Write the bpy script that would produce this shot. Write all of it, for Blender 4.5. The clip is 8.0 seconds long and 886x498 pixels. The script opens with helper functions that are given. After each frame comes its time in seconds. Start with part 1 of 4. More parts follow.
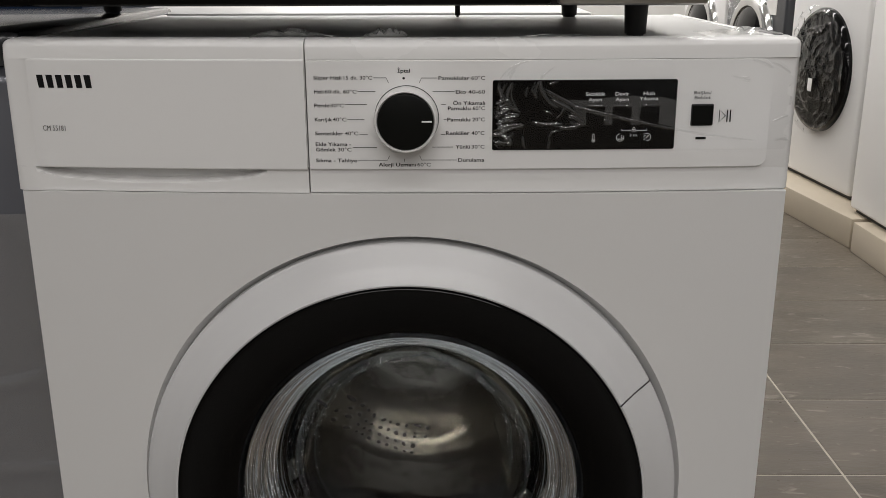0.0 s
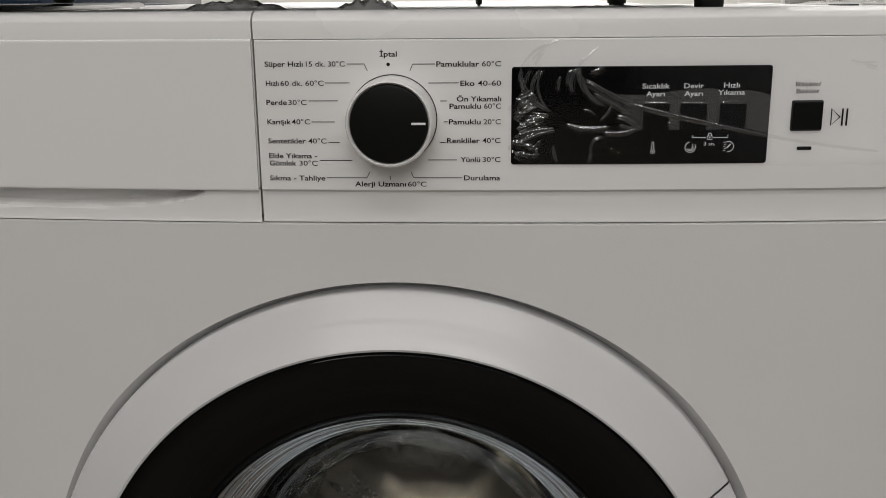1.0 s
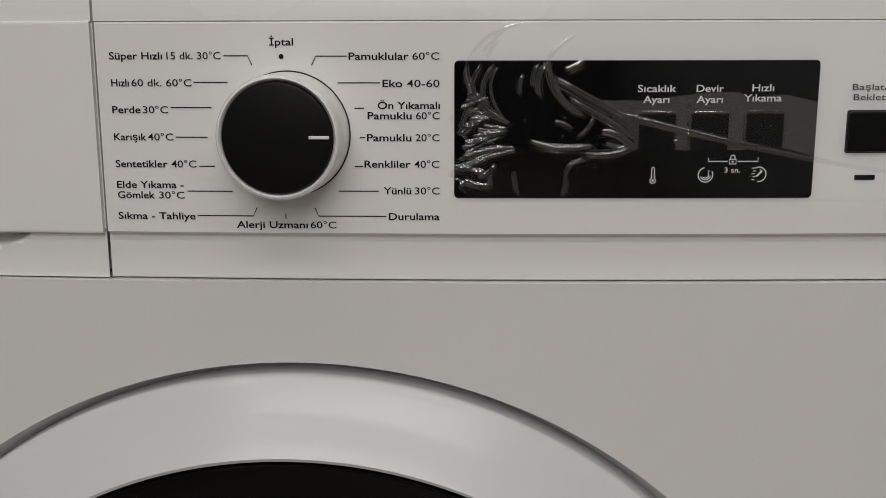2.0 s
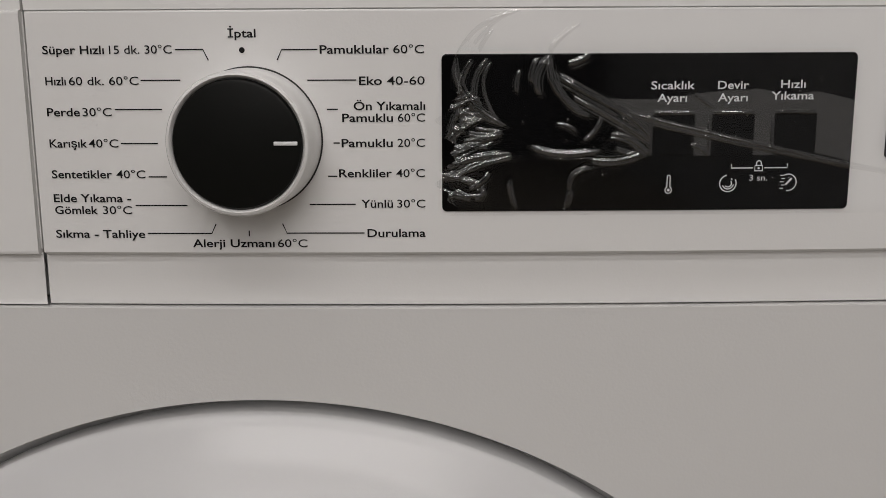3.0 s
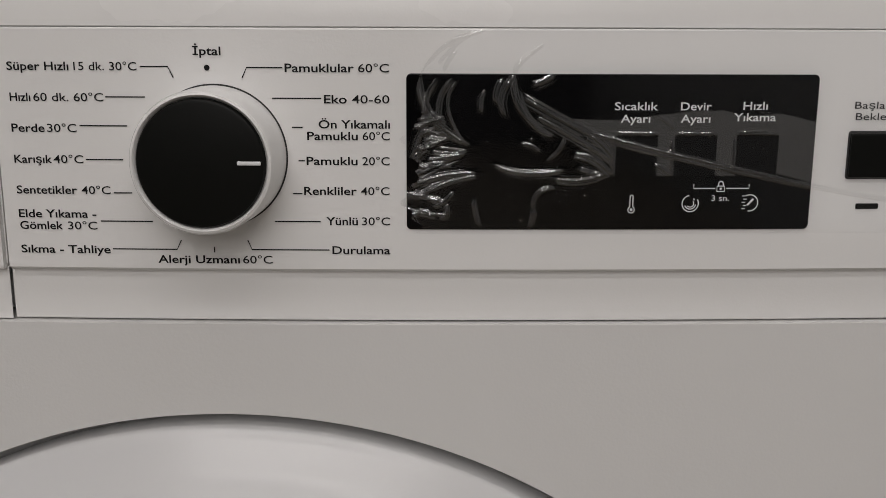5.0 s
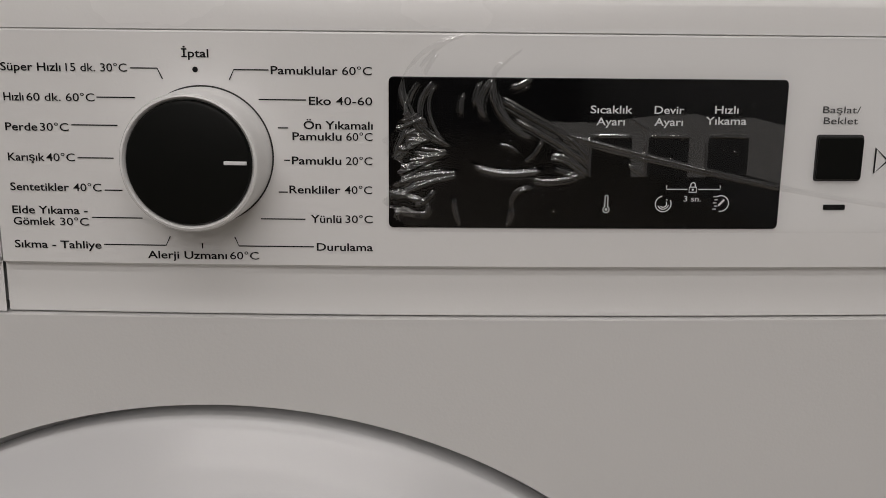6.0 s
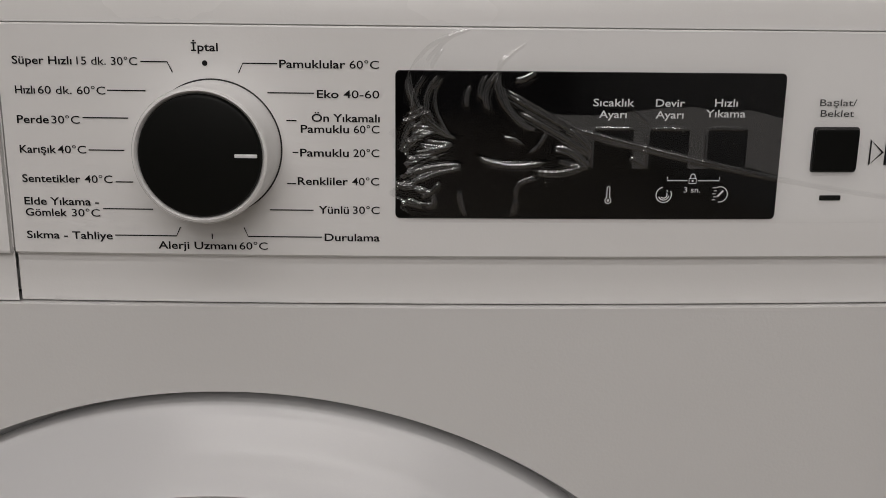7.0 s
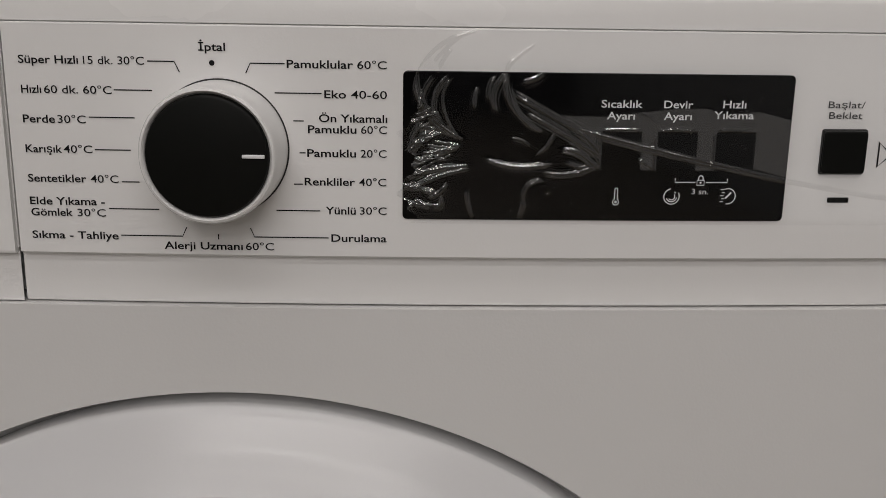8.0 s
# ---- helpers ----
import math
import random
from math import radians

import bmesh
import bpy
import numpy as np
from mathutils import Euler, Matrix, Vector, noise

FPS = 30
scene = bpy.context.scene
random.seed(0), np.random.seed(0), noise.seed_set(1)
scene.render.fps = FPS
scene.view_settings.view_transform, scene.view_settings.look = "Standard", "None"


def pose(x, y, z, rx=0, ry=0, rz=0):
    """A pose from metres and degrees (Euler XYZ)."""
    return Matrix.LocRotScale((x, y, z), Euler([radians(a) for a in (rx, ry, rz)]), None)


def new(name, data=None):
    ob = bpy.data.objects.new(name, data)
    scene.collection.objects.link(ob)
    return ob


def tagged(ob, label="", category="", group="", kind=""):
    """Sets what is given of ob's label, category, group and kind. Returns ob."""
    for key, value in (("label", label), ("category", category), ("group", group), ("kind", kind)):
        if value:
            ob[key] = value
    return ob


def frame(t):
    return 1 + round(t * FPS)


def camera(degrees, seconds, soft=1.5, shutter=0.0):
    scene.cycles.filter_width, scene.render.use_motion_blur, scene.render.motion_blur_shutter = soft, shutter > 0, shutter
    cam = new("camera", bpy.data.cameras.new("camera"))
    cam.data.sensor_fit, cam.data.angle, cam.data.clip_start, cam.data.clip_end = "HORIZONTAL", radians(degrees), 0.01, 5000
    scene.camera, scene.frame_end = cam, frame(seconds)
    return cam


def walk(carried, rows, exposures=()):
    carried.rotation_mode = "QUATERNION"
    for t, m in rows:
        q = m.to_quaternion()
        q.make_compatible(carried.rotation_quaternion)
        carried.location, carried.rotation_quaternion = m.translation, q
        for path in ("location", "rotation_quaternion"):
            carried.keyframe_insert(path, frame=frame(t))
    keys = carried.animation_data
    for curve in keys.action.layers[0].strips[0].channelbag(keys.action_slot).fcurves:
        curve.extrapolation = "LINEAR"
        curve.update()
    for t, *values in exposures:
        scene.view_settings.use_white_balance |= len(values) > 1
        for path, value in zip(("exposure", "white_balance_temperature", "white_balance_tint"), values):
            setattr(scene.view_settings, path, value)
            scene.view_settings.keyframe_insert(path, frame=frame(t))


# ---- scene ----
cam = camera(50.3, 8.0, soft=0.65)
# seconds, eye x y z, yaw, pitch, roll
ROWS = [
    (0.0, 0.0402, -0.7184, 0.8992, 0.70, -16.72, 0.17),
    (0.5, 0.0424, -0.6528, 0.8723, 2.24, -15.45, 0.29),
    (1.0, 0.0613, -0.5238, 0.8552, 3.36, -15.09, 0.50),
    (1.5, 0.0727, -0.4234, 0.8409, 2.89, -14.53, 0.41),
    (1.7, 0.0833, -0.3995, 0.8266, 2.93, -12.39, 0.16),
    (2.8, 0.0784, -0.3421, 0.8140, 2.21, -10.88, 0.30),
    (3.0, 0.0779, -0.3303, 0.8161, 1.61, -11.37, 0.30),
    (3.5, 0.0848, -0.3195, 0.8218, 1.50, -11.48, 0.50),
    (4.0, 0.0841, -0.3250, 0.8244, 1.61, -11.77, 0.47),
    (4.5, 0.0862, -0.3257, 0.8254, 1.34, -12.34, 0.11),
    (4.7, 0.0851, -0.3267, 0.8260, 1.08, -12.29, -0.03),
    (5.8, 0.0929, -0.3386, 0.8334, 0.94, -12.91, -0.55),
    (6.0, 0.0918, -0.3394, 0.8330, 0.67, -13.00, -0.61),
    (6.5, 0.0888, -0.3420, 0.8333, 0.24, -14.00, -0.67),
    (7.0, 0.0863, -0.3455, 0.8382, 0.04, -14.22, -0.68),
    (7.5, 0.0852, -0.3454, 0.8383, -0.04, -14.19, -0.82),
    (8.0, 0.0830, -0.3443, 0.8389, -0.09, -14.32, -0.89),
]
walk(cam, [(t, pose(x, y, z, 90 + pitch, 0, yaw) @ pose(0, 0, 0, 0, 0, -roll)) for t, x, y, z, yaw, pitch, roll in ROWS],
     exposures=((0.0, 0.18, 6510, 9.0), (0.5, 0.20, 6510, 9.0), (1.0, 0.25, 6505, 8.8), (1.5, 0.28, 6505, 8.8), (3.0, 0.30, 6590, 10.5), (3.5, 0.32, 6590, 10.5), (4.5, 0.28, 6590, 10.5), (6.0, 0.18, 6610, 11.0), (6.5, 0.16, 6610, 11.0), (8.0, 0.18, 6610, 11.0)))

# ---- light ----
world = bpy.data.worlds.new("shop_air")
world.use_nodes = True
world.node_tree.nodes["Background"].inputs[0].default_value = (0.9, 0.95, 1.0, 1)
world.node_tree.nodes["Background"].inputs[1].default_value = 0.05
scene.world = world
scene.view_settings.exposure = 0.0

CEIL = 2.9
# Strips are unseen; -0.6 and 5.5 are extra, for upper faces and north wall.
LAMP_Y = (-7.6, -6.0, -4.4, -2.9, -1.6, -0.6, 0.9, 2.5, 4.2, 5.5)
STRIP_X, STRIP_LONG, STRIP_WIDE = 0.1, 2.8, 0.14
for ly in LAMP_Y:
    lamp = bpy.data.lights.new("ceiling_strip_light", "AREA")
    lamp.shape, lamp.size, lamp.size_y = "RECTANGLE", STRIP_LONG, STRIP_WIDE
    lamp.energy, lamp.color = (25.5 if ly < -2 else 10.0 if ly < -1 else 2.0 if ly < 0 else 24.0 if ly < 5 else 75.0), (1.0, 0.965, 0.95)
    new("ceiling_strip_light", lamp).matrix_world = pose(STRIP_X, ly, CEIL - 0.03)


# ---- materials ----
def nodes_of(name):
    m = bpy.data.materials.new(name)
    m.use_nodes = True
    return m, m.node_tree.nodes, m.node_tree.links, m.node_tree.nodes["Principled BSDF"]


def surface(name, colour, rough=0.4, metal=0.0, vary=0.06, scale=6.0, bump=0.0, bump_scale=200.0, coat=0.0, rough_vary=0.08, random_vary=0.0, stretch=(1, 1, 1), ior=1.5):
    """A surface whose colour wanders by vary over large patches and whose relief is bump at a fine scale."""
    m, n, l, p = nodes_of(name)
    p.inputs["Metallic"].default_value, p.inputs["IOR"].default_value = metal, ior
    p.inputs["Coat Weight"].default_value, p.inputs["Coat Roughness"].default_value = coat, 0.05
    tex = n.new("ShaderNodeTexCoord")
    mp = n.new("ShaderNodeMapping")
    mp.inputs["Scale"].default_value = stretch
    l.new(tex.outputs["Object"], mp.inputs[0])
    big = n.new("ShaderNodeTexNoise")
    big.inputs["Scale"].default_value, big.inputs["Detail"].default_value = scale, 6
    fine = n.new("ShaderNodeTexNoise")
    fine.inputs["Scale"].default_value, fine.inputs["Detail"].default_value = bump_scale, 3
    l.new(mp.outputs[0], big.inputs["Vector"]), l.new(mp.outputs[0], fine.inputs["Vector"])
    rng = n.new("ShaderNodeMapRange")
    rng.inputs["From Min"].default_value, rng.inputs["From Max"].default_value = 0.3, 0.7
    rng.inputs["To Min"].default_value, rng.inputs["To Max"].default_value = 1 - vary, 1 + vary
    l.new(big.outputs[0], rng.inputs[0])
    value = rng.outputs[0]
    if random_vary:
        info = n.new("ShaderNodeObjectInfo")
        r2 = n.new("ShaderNodeMapRange")
        r2.inputs["To Min"].default_value, r2.inputs["To Max"].default_value = 1 - random_vary, 1 + random_vary
        l.new(info.outputs["Random"], r2.inputs[0])
        mul = n.new("ShaderNodeMath")
        mul.operation = "MULTIPLY"
        l.new(value, mul.inputs[0]), l.new(r2.outputs[0], mul.inputs[1])
        value = mul.outputs[0]
    col = n.new("ShaderNodeVectorMath")
    col.operation = "SCALE"
    col.inputs[0].default_value = colour
    l.new(value, col.inputs["Scale"])
    l.new(col.outputs[0], p.inputs["Base Color"])
    rr = n.new("ShaderNodeMapRange")
    rr.inputs["To Min"].default_value, rr.inputs["To Max"].default_value = max(rough - rough_vary, 0.02), rough + rough_vary
    l.new(big.outputs[0], rr.inputs[0]), l.new(rr.outputs[0], p.inputs["Roughness"])
    if bump:
        b = n.new("ShaderNodeBump")
        b.inputs["Strength"].default_value, b.inputs["Distance"].default_value = bump, 0.001
        l.new(fine.outputs[0], b.inputs["Height"]), l.new(b.outputs[0], p.inputs["Normal"])
    return m


def clear_film(name, rough, tint=0.97, gloss=0.0, haze=0.0):
    """Thin clear plastic: lets light through, with a Fresnel sheen; haze is the share of light that it scatters."""
    m, n, l, p = nodes_of(name)
    n.remove(p)
    out = n["Material Output"]
    tr = n.new("ShaderNodeBsdfTransparent")
    tr.inputs[0].default_value = (tint, tint, tint, 1)
    gl = n.new("ShaderNodeBsdfGlossy")
    gl.inputs["Roughness"].default_value = rough
    fr = n.new("ShaderNodeFresnel")
    fr.inputs[0].default_value = 1.45
    add = n.new("ShaderNodeMath")
    add.operation, add.use_clamp = "ADD", True
    add.inputs[1].default_value = gloss
    l.new(fr.outputs[0], add.inputs[0])
    mix = n.new("ShaderNodeMixShader")
    l.new(add.outputs[0], mix.inputs[0]), l.new(tr.outputs[0], mix.inputs[1]), l.new(gl.outputs[0], mix.inputs[2])
    last = mix.outputs[0]
    if haze:
        df = n.new("ShaderNodeBsdfDiffuse")
        df.inputs[0].default_value = (0.85, 0.85, 0.84, 1)
        hz = n.new("ShaderNodeMixShader")
        hz.inputs[0].default_value = haze
        l.new(last, hz.inputs[1]), l.new(df.outputs[0], hz.inputs[2])
        last = hz.outputs[0]
    l.new(last, out.inputs[0])
    return m


def glass(name, ior=1.5, rough=0.0, tint=(0.93, 0.96, 0.97)):
    m, n, l, p = nodes_of(name)
    p.inputs["Base Color"].default_value = (*tint, 1)
    p.inputs["Transmission Weight"].default_value, p.inputs["Roughness"].default_value, p.inputs["IOR"].default_value = 1.0, rough, ior
    no = n.new("ShaderNodeTexNoise")
    no.inputs["Scale"].default_value = 15
    tex = n.new("ShaderNodeTexCoord")
    l.new(tex.outputs["Object"], no.inputs["Vector"])
    b = n.new("ShaderNodeBump")
    b.inputs["Strength"].default_value, b.inputs["Distance"].default_value = 0.26, 0.005
    l.new(no.outputs[0], b.inputs["Height"]), l.new(b.outputs[0], p.inputs["Normal"])
    return m


WHITE_STEEL = surface("white_enamelled_steel", (0.76, 0.755, 0.745), 0.32, vary=0.015, scale=3, bump=0.06, bump_scale=900)
WHITE_PLASTIC = surface("white_gloss_plastic", (0.86, 0.855, 0.845), 0.26, vary=0.012, scale=4, bump=0.04, bump_scale=1200)
WHITE_RIM = surface("white_door_plastic", (0.69, 0.69, 0.695), 0.24, vary=0.012, scale=4, bump=0.03, bump_scale=1200)
TOP_BOARD = surface("white_gloss_top_board", (0.72, 0.72, 0.70), 0.42, vary=0.03, scale=5, bump=0.05, bump_scale=160, ior=1.3)
BLACK_GLOSS = surface("black_gloss_plastic", (0.0020, 0.0020, 0.0022), 0.07, vary=0.2, rough_vary=0.03, ior=1.30)
BLACK_SATIN = surface("black_satin_plastic", (0.0038, 0.0042, 0.0036), 0.38, vary=0.15, bump=0.03, bump_scale=1500, ior=1.28)
BLACK_RUBBER = surface("black_rubber", (0.014, 0.014, 0.014), 0.55, vary=0.2, bump=0.1, bump_scale=700)
PRINT_DARK = surface("dark_grey_print", (0.006, 0.006, 0.0065), 0.6, vary=0.1, scale=400, ior=1.3)
PRINT_MID = surface("grey_print", (0.030, 0.030, 0.031), 0.5, vary=0.1, scale=400)
PRINT_WHITE = surface("white_print", (0.88, 0.89, 0.90), 0.5, vary=0.05, scale=400)
SEAM_DARK = surface("dark_gap", (0.03, 0.03, 0.03), 0.7)
GASKET = surface("grey_rubber_gasket", (0.50, 0.54, 0.58), 0.36, vary=0.15, scale=12, bump=0.1, bump_scale=300)
STEEL = surface("stainless_drum_steel", (0.29, 0.27, 0.235), 0.13, metal=1.0, vary=0.2, scale=7, bump=0.9, bump_scale=22, rough_vary=0.06)
STEEL_HOLE = surface("drum_hole_dark", (0.004, 0.004, 0.004), 0.6)
CHROME = surface("chrome_ring", (0.72, 0.72, 0.72), 0.14, metal=1.0, vary=0.05)
SILVER = surface("brushed_silver_panel", (0.52, 0.51, 0.49), 0.32, metal=1.0, vary=0.08, scale=3, bump=0.1, bump_scale=300, stretch=(0.1, 1, 1))
DARK_STEEL = surface("dark_grey_painted_steel", (0.155, 0.160, 0.180), 0.3, metal=0.35, vary=0.1, scale=3, bump=0.12, bump_scale=18, coat=0.4)
DARK_TOP = surface("dark_grey_top_board", (0.05, 0.052, 0.058), 0.22, vary=0.15, scale=6, coat=0.4)
NAVY_GLOSS = surface("dark_blue_gloss_panel", (0.012, 0.026, 0.06), 0.12, vary=0.2, scale=3)
OVEN_BLACK = surface("black_enamel", (0.01, 0.01, 0.011), 0.3, vary=0.2, bump=0.05)
def slate(name):
    """Riven brown-grey slate: drifting tone, thin pale scuffs along the cleft, a low uneven sheen."""
    m, n, l, p = nodes_of(name)
    tex = n.new("ShaderNodeTexCoord")
    info = n.new("ShaderNodeObjectInfo")
    shift = n.new("ShaderNodeVectorMath")
    shift.operation = "MULTIPLY_ADD"
    l.new(info.outputs["Random"], shift.inputs[0])
    shift.inputs[1].default_value = (7.0, 11.0, 3.0)
    l.new(tex.outputs["Object"], shift.inputs[2])
    mp = n.new("ShaderNodeMapping")
    mp.inputs["Scale"].default_value = (1.0, 2.6, 1.0)
    mp.inputs["Rotation"].default_value = (0, 0, 0.2)
    l.new(shift.outputs[0], mp.inputs[0])

    def noise_at(scale, detail, distort=0.0):
        t = n.new("ShaderNodeTexNoise")
        t.inputs["Scale"].default_value, t.inputs["Detail"].default_value, t.inputs["Distortion"].default_value = scale, detail, distort
        l.new(mp.outputs[0], t.inputs["Vector"])
        return t.outputs[0]

    drift, grain, scuff = noise_at(4, 6), noise_at(60, 8), noise_at(13, 7, 1.2)
    ramp = n.new("ShaderNodeValToRGB")
    ramp.color_ramp.elements[0].position, ramp.color_ramp.elements[0].color = 0.3, (0.084, 0.071, 0.055, 1)
    ramp.color_ramp.elements[1].position, ramp.color_ramp.elements[1].color = 0.72, (0.142, 0.121, 0.094, 1)
    l.new(drift, ramp.inputs[0])
    vein = n.new("ShaderNodeMapRange")
    vein.inputs["From Min"].default_value, vein.inputs["From Max"].default_value, vein.inputs["To Max"].default_value = 0.615, 0.72, 0.6
    l.new(scuff, vein.inputs[0])
    mixc = n.new("ShaderNodeMix")
    mixc.data_type = "RGBA"
    mixc.inputs["B"].default_value = (0.30, 0.27, 0.23, 1)
    l.new(vein.outputs[0], mixc.inputs["Factor"]), l.new(ramp.outputs[0], mixc.inputs["A"]), l.new(mixc.outputs["Result"], p.inputs["Base Color"])
    rr = n.new("ShaderNodeMapRange")
    rr.inputs["To Min"].default_value, rr.inputs["To Max"].default_value = 0.20, 0.46
    l.new(grain, rr.inputs[0]), l.new(rr.outputs[0], p.inputs["Roughness"])
    height = n.new("ShaderNodeMath")
    height.operation = "MULTIPLY_ADD"
    height.inputs[1].default_value = 2.0
    l.new(scuff, height.inputs[0]), l.new(grain, height.inputs[2])
    b = n.new("ShaderNodeBump")
    b.inputs["Strength"].default_value, b.inputs["Distance"].default_value = 0.35, 0.0016
    l.new(height.outputs[0], b.inputs["Height"]), l.new(b.outputs[0], p.inputs["Normal"])
    return m


SLATE = slate("brown_grey_slate_tile")
GROUT = surface("pale_grout", (0.42, 0.38, 0.32), 0.8, vary=0.15, scale=20, bump=0.4, bump_scale=300)
PLINTH = surface("cream_laminate_plinth", (0.46, 0.40, 0.31), 0.42, vary=0.06, scale=3, bump=0.05)
WALL_PAINT = surface("white_wall_paint", (0.74, 0.73, 0.70), 0.7, vary=0.03, scale=2, bump=0.15, bump_scale=120)
CEILING_PAINT = surface("white_ceiling_tile", (0.80, 0.80, 0.78), 0.8, vary=0.03, scale=3, bump=0.2, bump_scale=90)
# dark tone for the unseen south wall, chosen for what gloss black reflects
DARK_WALL = surface("dark_reflection_paint", (0.045, 0.045, 0.047), 0.6, vary=0.08, scale=2, bump=0.15, bump_scale=120)
GREY_WALL = surface("grey_wall_paint", (0.22, 0.22, 0.22), 0.7, vary=0.05, scale=2, bump=0.15, bump_scale=120)
PAPER = surface("white_paper_note", (0.78, 0.77, 0.74), 0.7, vary=0.04)
FILM = clear_film("clear_protective_film", 0.07, 0.98, 0.015)
# creased film with added gloss and white, standing in for the folds' highlights
FILM_CREASE_GLINT = clear_film("creased_film_with_glint", 0.07, 0.97, 0.145, 0.012)
FILM_HAZE = clear_film("hazy_protective_film", 0.26, 0.97, 0.04, 0.066)
FILM_CRUMPLE = clear_film("crumpled_clear_film", 0.10, 0.985, 0.03, 0.03)
FILM_WRAP = clear_film("clear_wrapping_film", 0.09, 0.99, 0.0, 0.002)
DOOR_GLASS = glass("porthole_glass")
lamp_mat, ln_, ll_, lp_ = nodes_of("lit_panel_diffuser")
lp_.inputs["Emission Color"].default_value, lp_.inputs["Emission Strength"].default_value = (1.0, 0.965, 0.95, 1), 3.0


# ---- mesh helpers ----
def mesh_of(name, bm, mats, smooth=True):
    me = bpy.data.meshes.new(name)
    bmesh.ops.recalc_face_normals(bm, faces=bm.faces)
    bm.to_mesh(me)
    bm.free()
    for m in (mats if isinstance(mats, (list, tuple)) else [mats]):
        me.materials.append(m)
    if smooth:
        me.polygons.foreach_set("use_smooth", [True] * len(me.polygons))
        me.set_sharp_from_angle(angle=radians(38))
    return me


def part(name, bm, mat, parent=None, label="", smooth=True):
    ob = new(name, mesh_of(name, bm, mat, smooth))
    ob.parent = parent
    return tagged(ob, label)


def thing(name, loc, label, category, group="", kind="", rz=0):
    ob = new(name)
    ob.matrix_world = pose(*loc, 0, 0, rz)
    ob.empty_display_size = 0.05
    return tagged(ob, label, category, group, kind)


def box(bm, x0, x1, y0, y1, z0, z1, bevel=0.0, seg=2):
    made = bmesh.ops.create_cube(bm, size=1, matrix=Matrix.Translation(((x0 + x1) / 2, (y0 + y1) / 2, (z0 + z1) / 2)) @ Matrix.Diagonal((x1 - x0, y1 - y0, z1 - z0, 1)))
    if bevel:
        es = list({e for v in made["verts"] for e in v.link_edges})
        bmesh.ops.bevel(bm, geom=es, offset=bevel, segments=seg, affect="EDGES", profile=0.5, clamp_overlap=True)
    return bm


def boxed(*args, bevel=0.0, seg=2):
    return box(bmesh.new(), *args, bevel=bevel, seg=seg)


def revolve(profile, cx, cz, n=128, a0=0.0, a1=360.0, closed=False):
    """Turns a profile of (radius, y) about the line x = cx, z = cz, from angle a0 to a1 counted from +x up."""
    bm = bmesh.new()
    full = abs(a1 - a0) >= 360
    cols = []
    for i in range(n if full else n + 1):
        a = radians(a0 + (a1 - a0) * i / n)
        cols.append([bm.verts.new((cx + r * math.cos(a), y, cz + r * math.sin(a))) for r, y in profile])
    m = len(profile)
    for i in range(len(cols) if full else len(cols) - 1):
        p, q = cols[i], cols[(i + 1) % len(cols)]
        for k in range(m if closed else m - 1):
            bm.faces.new((p[k], p[(k + 1) % m], q[(k + 1) % m], q[k]))
    if not full and closed:
        bm.faces.new(cols[0]), bm.faces.new(reversed(cols[-1]))
    return bm


# ---- the washing machine's bowed front ----
BOW, LEAN, SEAM_Z = 0.0140, 0.0095, 0.733


def front(x, z):
    """y of the bowed front at x, z."""
    return -BOW * (1 - (x / 0.3) ** 2) + LEAN * max(z - SEAM_Z, 0)


def loft(xs, lo, hi, proud, depth, bevel=0.0015, rows=1, under=0.0):
    """A slab on the bowed front: for each x from height lo(x) to hi(x), its face proud of the front by that much, its edges rounded, the lower one by a chamfer under high if given."""
    bm = bmesh.new()
    cols = []
    for x in xs:
        a, b = lo(x), hi(x)
        e = min(bevel, (b - a) / 2.2)
        path = [(a, -proud + depth), (a, -proud + e), (a + e * 0.3, -proud + e * 0.3), (a + e, -proud)]
        if under:
            a -= under
            path = [(a, -proud + depth), (a, -proud + 0.0034), (a + under * 0.1, -proud + 0.0030), (a + under + e, -proud)]
            a += under
        g = min(e * 0.4, (b - a - 2 * e) * 0.2)
        path += [(a + e + g, -proud)]
        path += [(a + e + (b - a - 2 * e) * k / rows, -proud) for k in range(1, rows)]
        path += [(b - e - g, -proud), (b - e, -proud), (b - e * 0.3, -proud + e * 0.3), (b, -proud + e), (b, -proud + depth)]
        cols.append([bm.verts.new((x, front(x, z) + dy, z)) for z, dy in path])
    m = len(cols[0])
    for p, q in zip(cols, cols[1:]):
        for k in range(m):
            bm.faces.new((p[k], p[(k + 1) % m], q[(k + 1) % m], q[k]))
    bm.faces.new(cols[0]), bm.faces.new(reversed(cols[-1]))
    return bm


def spaced(x0, x1, r0, r1, n=24):
    """x places from x0 to x1, dense at the rounded ends r0 and r1."""
    xs = [x0 + r0 * (1 - math.cos(math.pi / 2 * k / 6)) for k in range(6)] if r0 else []
    xs += [x0 + r0 + (x1 - x0 - r0 - r1) * k / n for k in range(n + 1)]
    xs += [x1 - r1 + r1 * math.sin(math.pi / 2 * k / 6) for k in range(1, 7)] if r1 else []
    return xs


def rounded(x0, x1, z0, z1, r00=0, r01=0, r10=0, r11=0):
    """Lower and upper outline of a rectangle with corner radii: left low, left high, right low, right high."""
    def cut(x, rl, rr):
        d = 0.0
        if rl and x < x0 + rl:
            d = rl - math.sqrt(max(rl * rl - (x0 + rl - x) ** 2, 0))
        if rr and x > x1 - rr:
            d = max(d, rr - math.sqrt(max(rr * rr - (x - x1 + rr) ** 2, 0)))
        return d
    return (lambda x: z0 + cut(x, r00, r10)), (lambda x: z1 - cut(x, r01, r11))


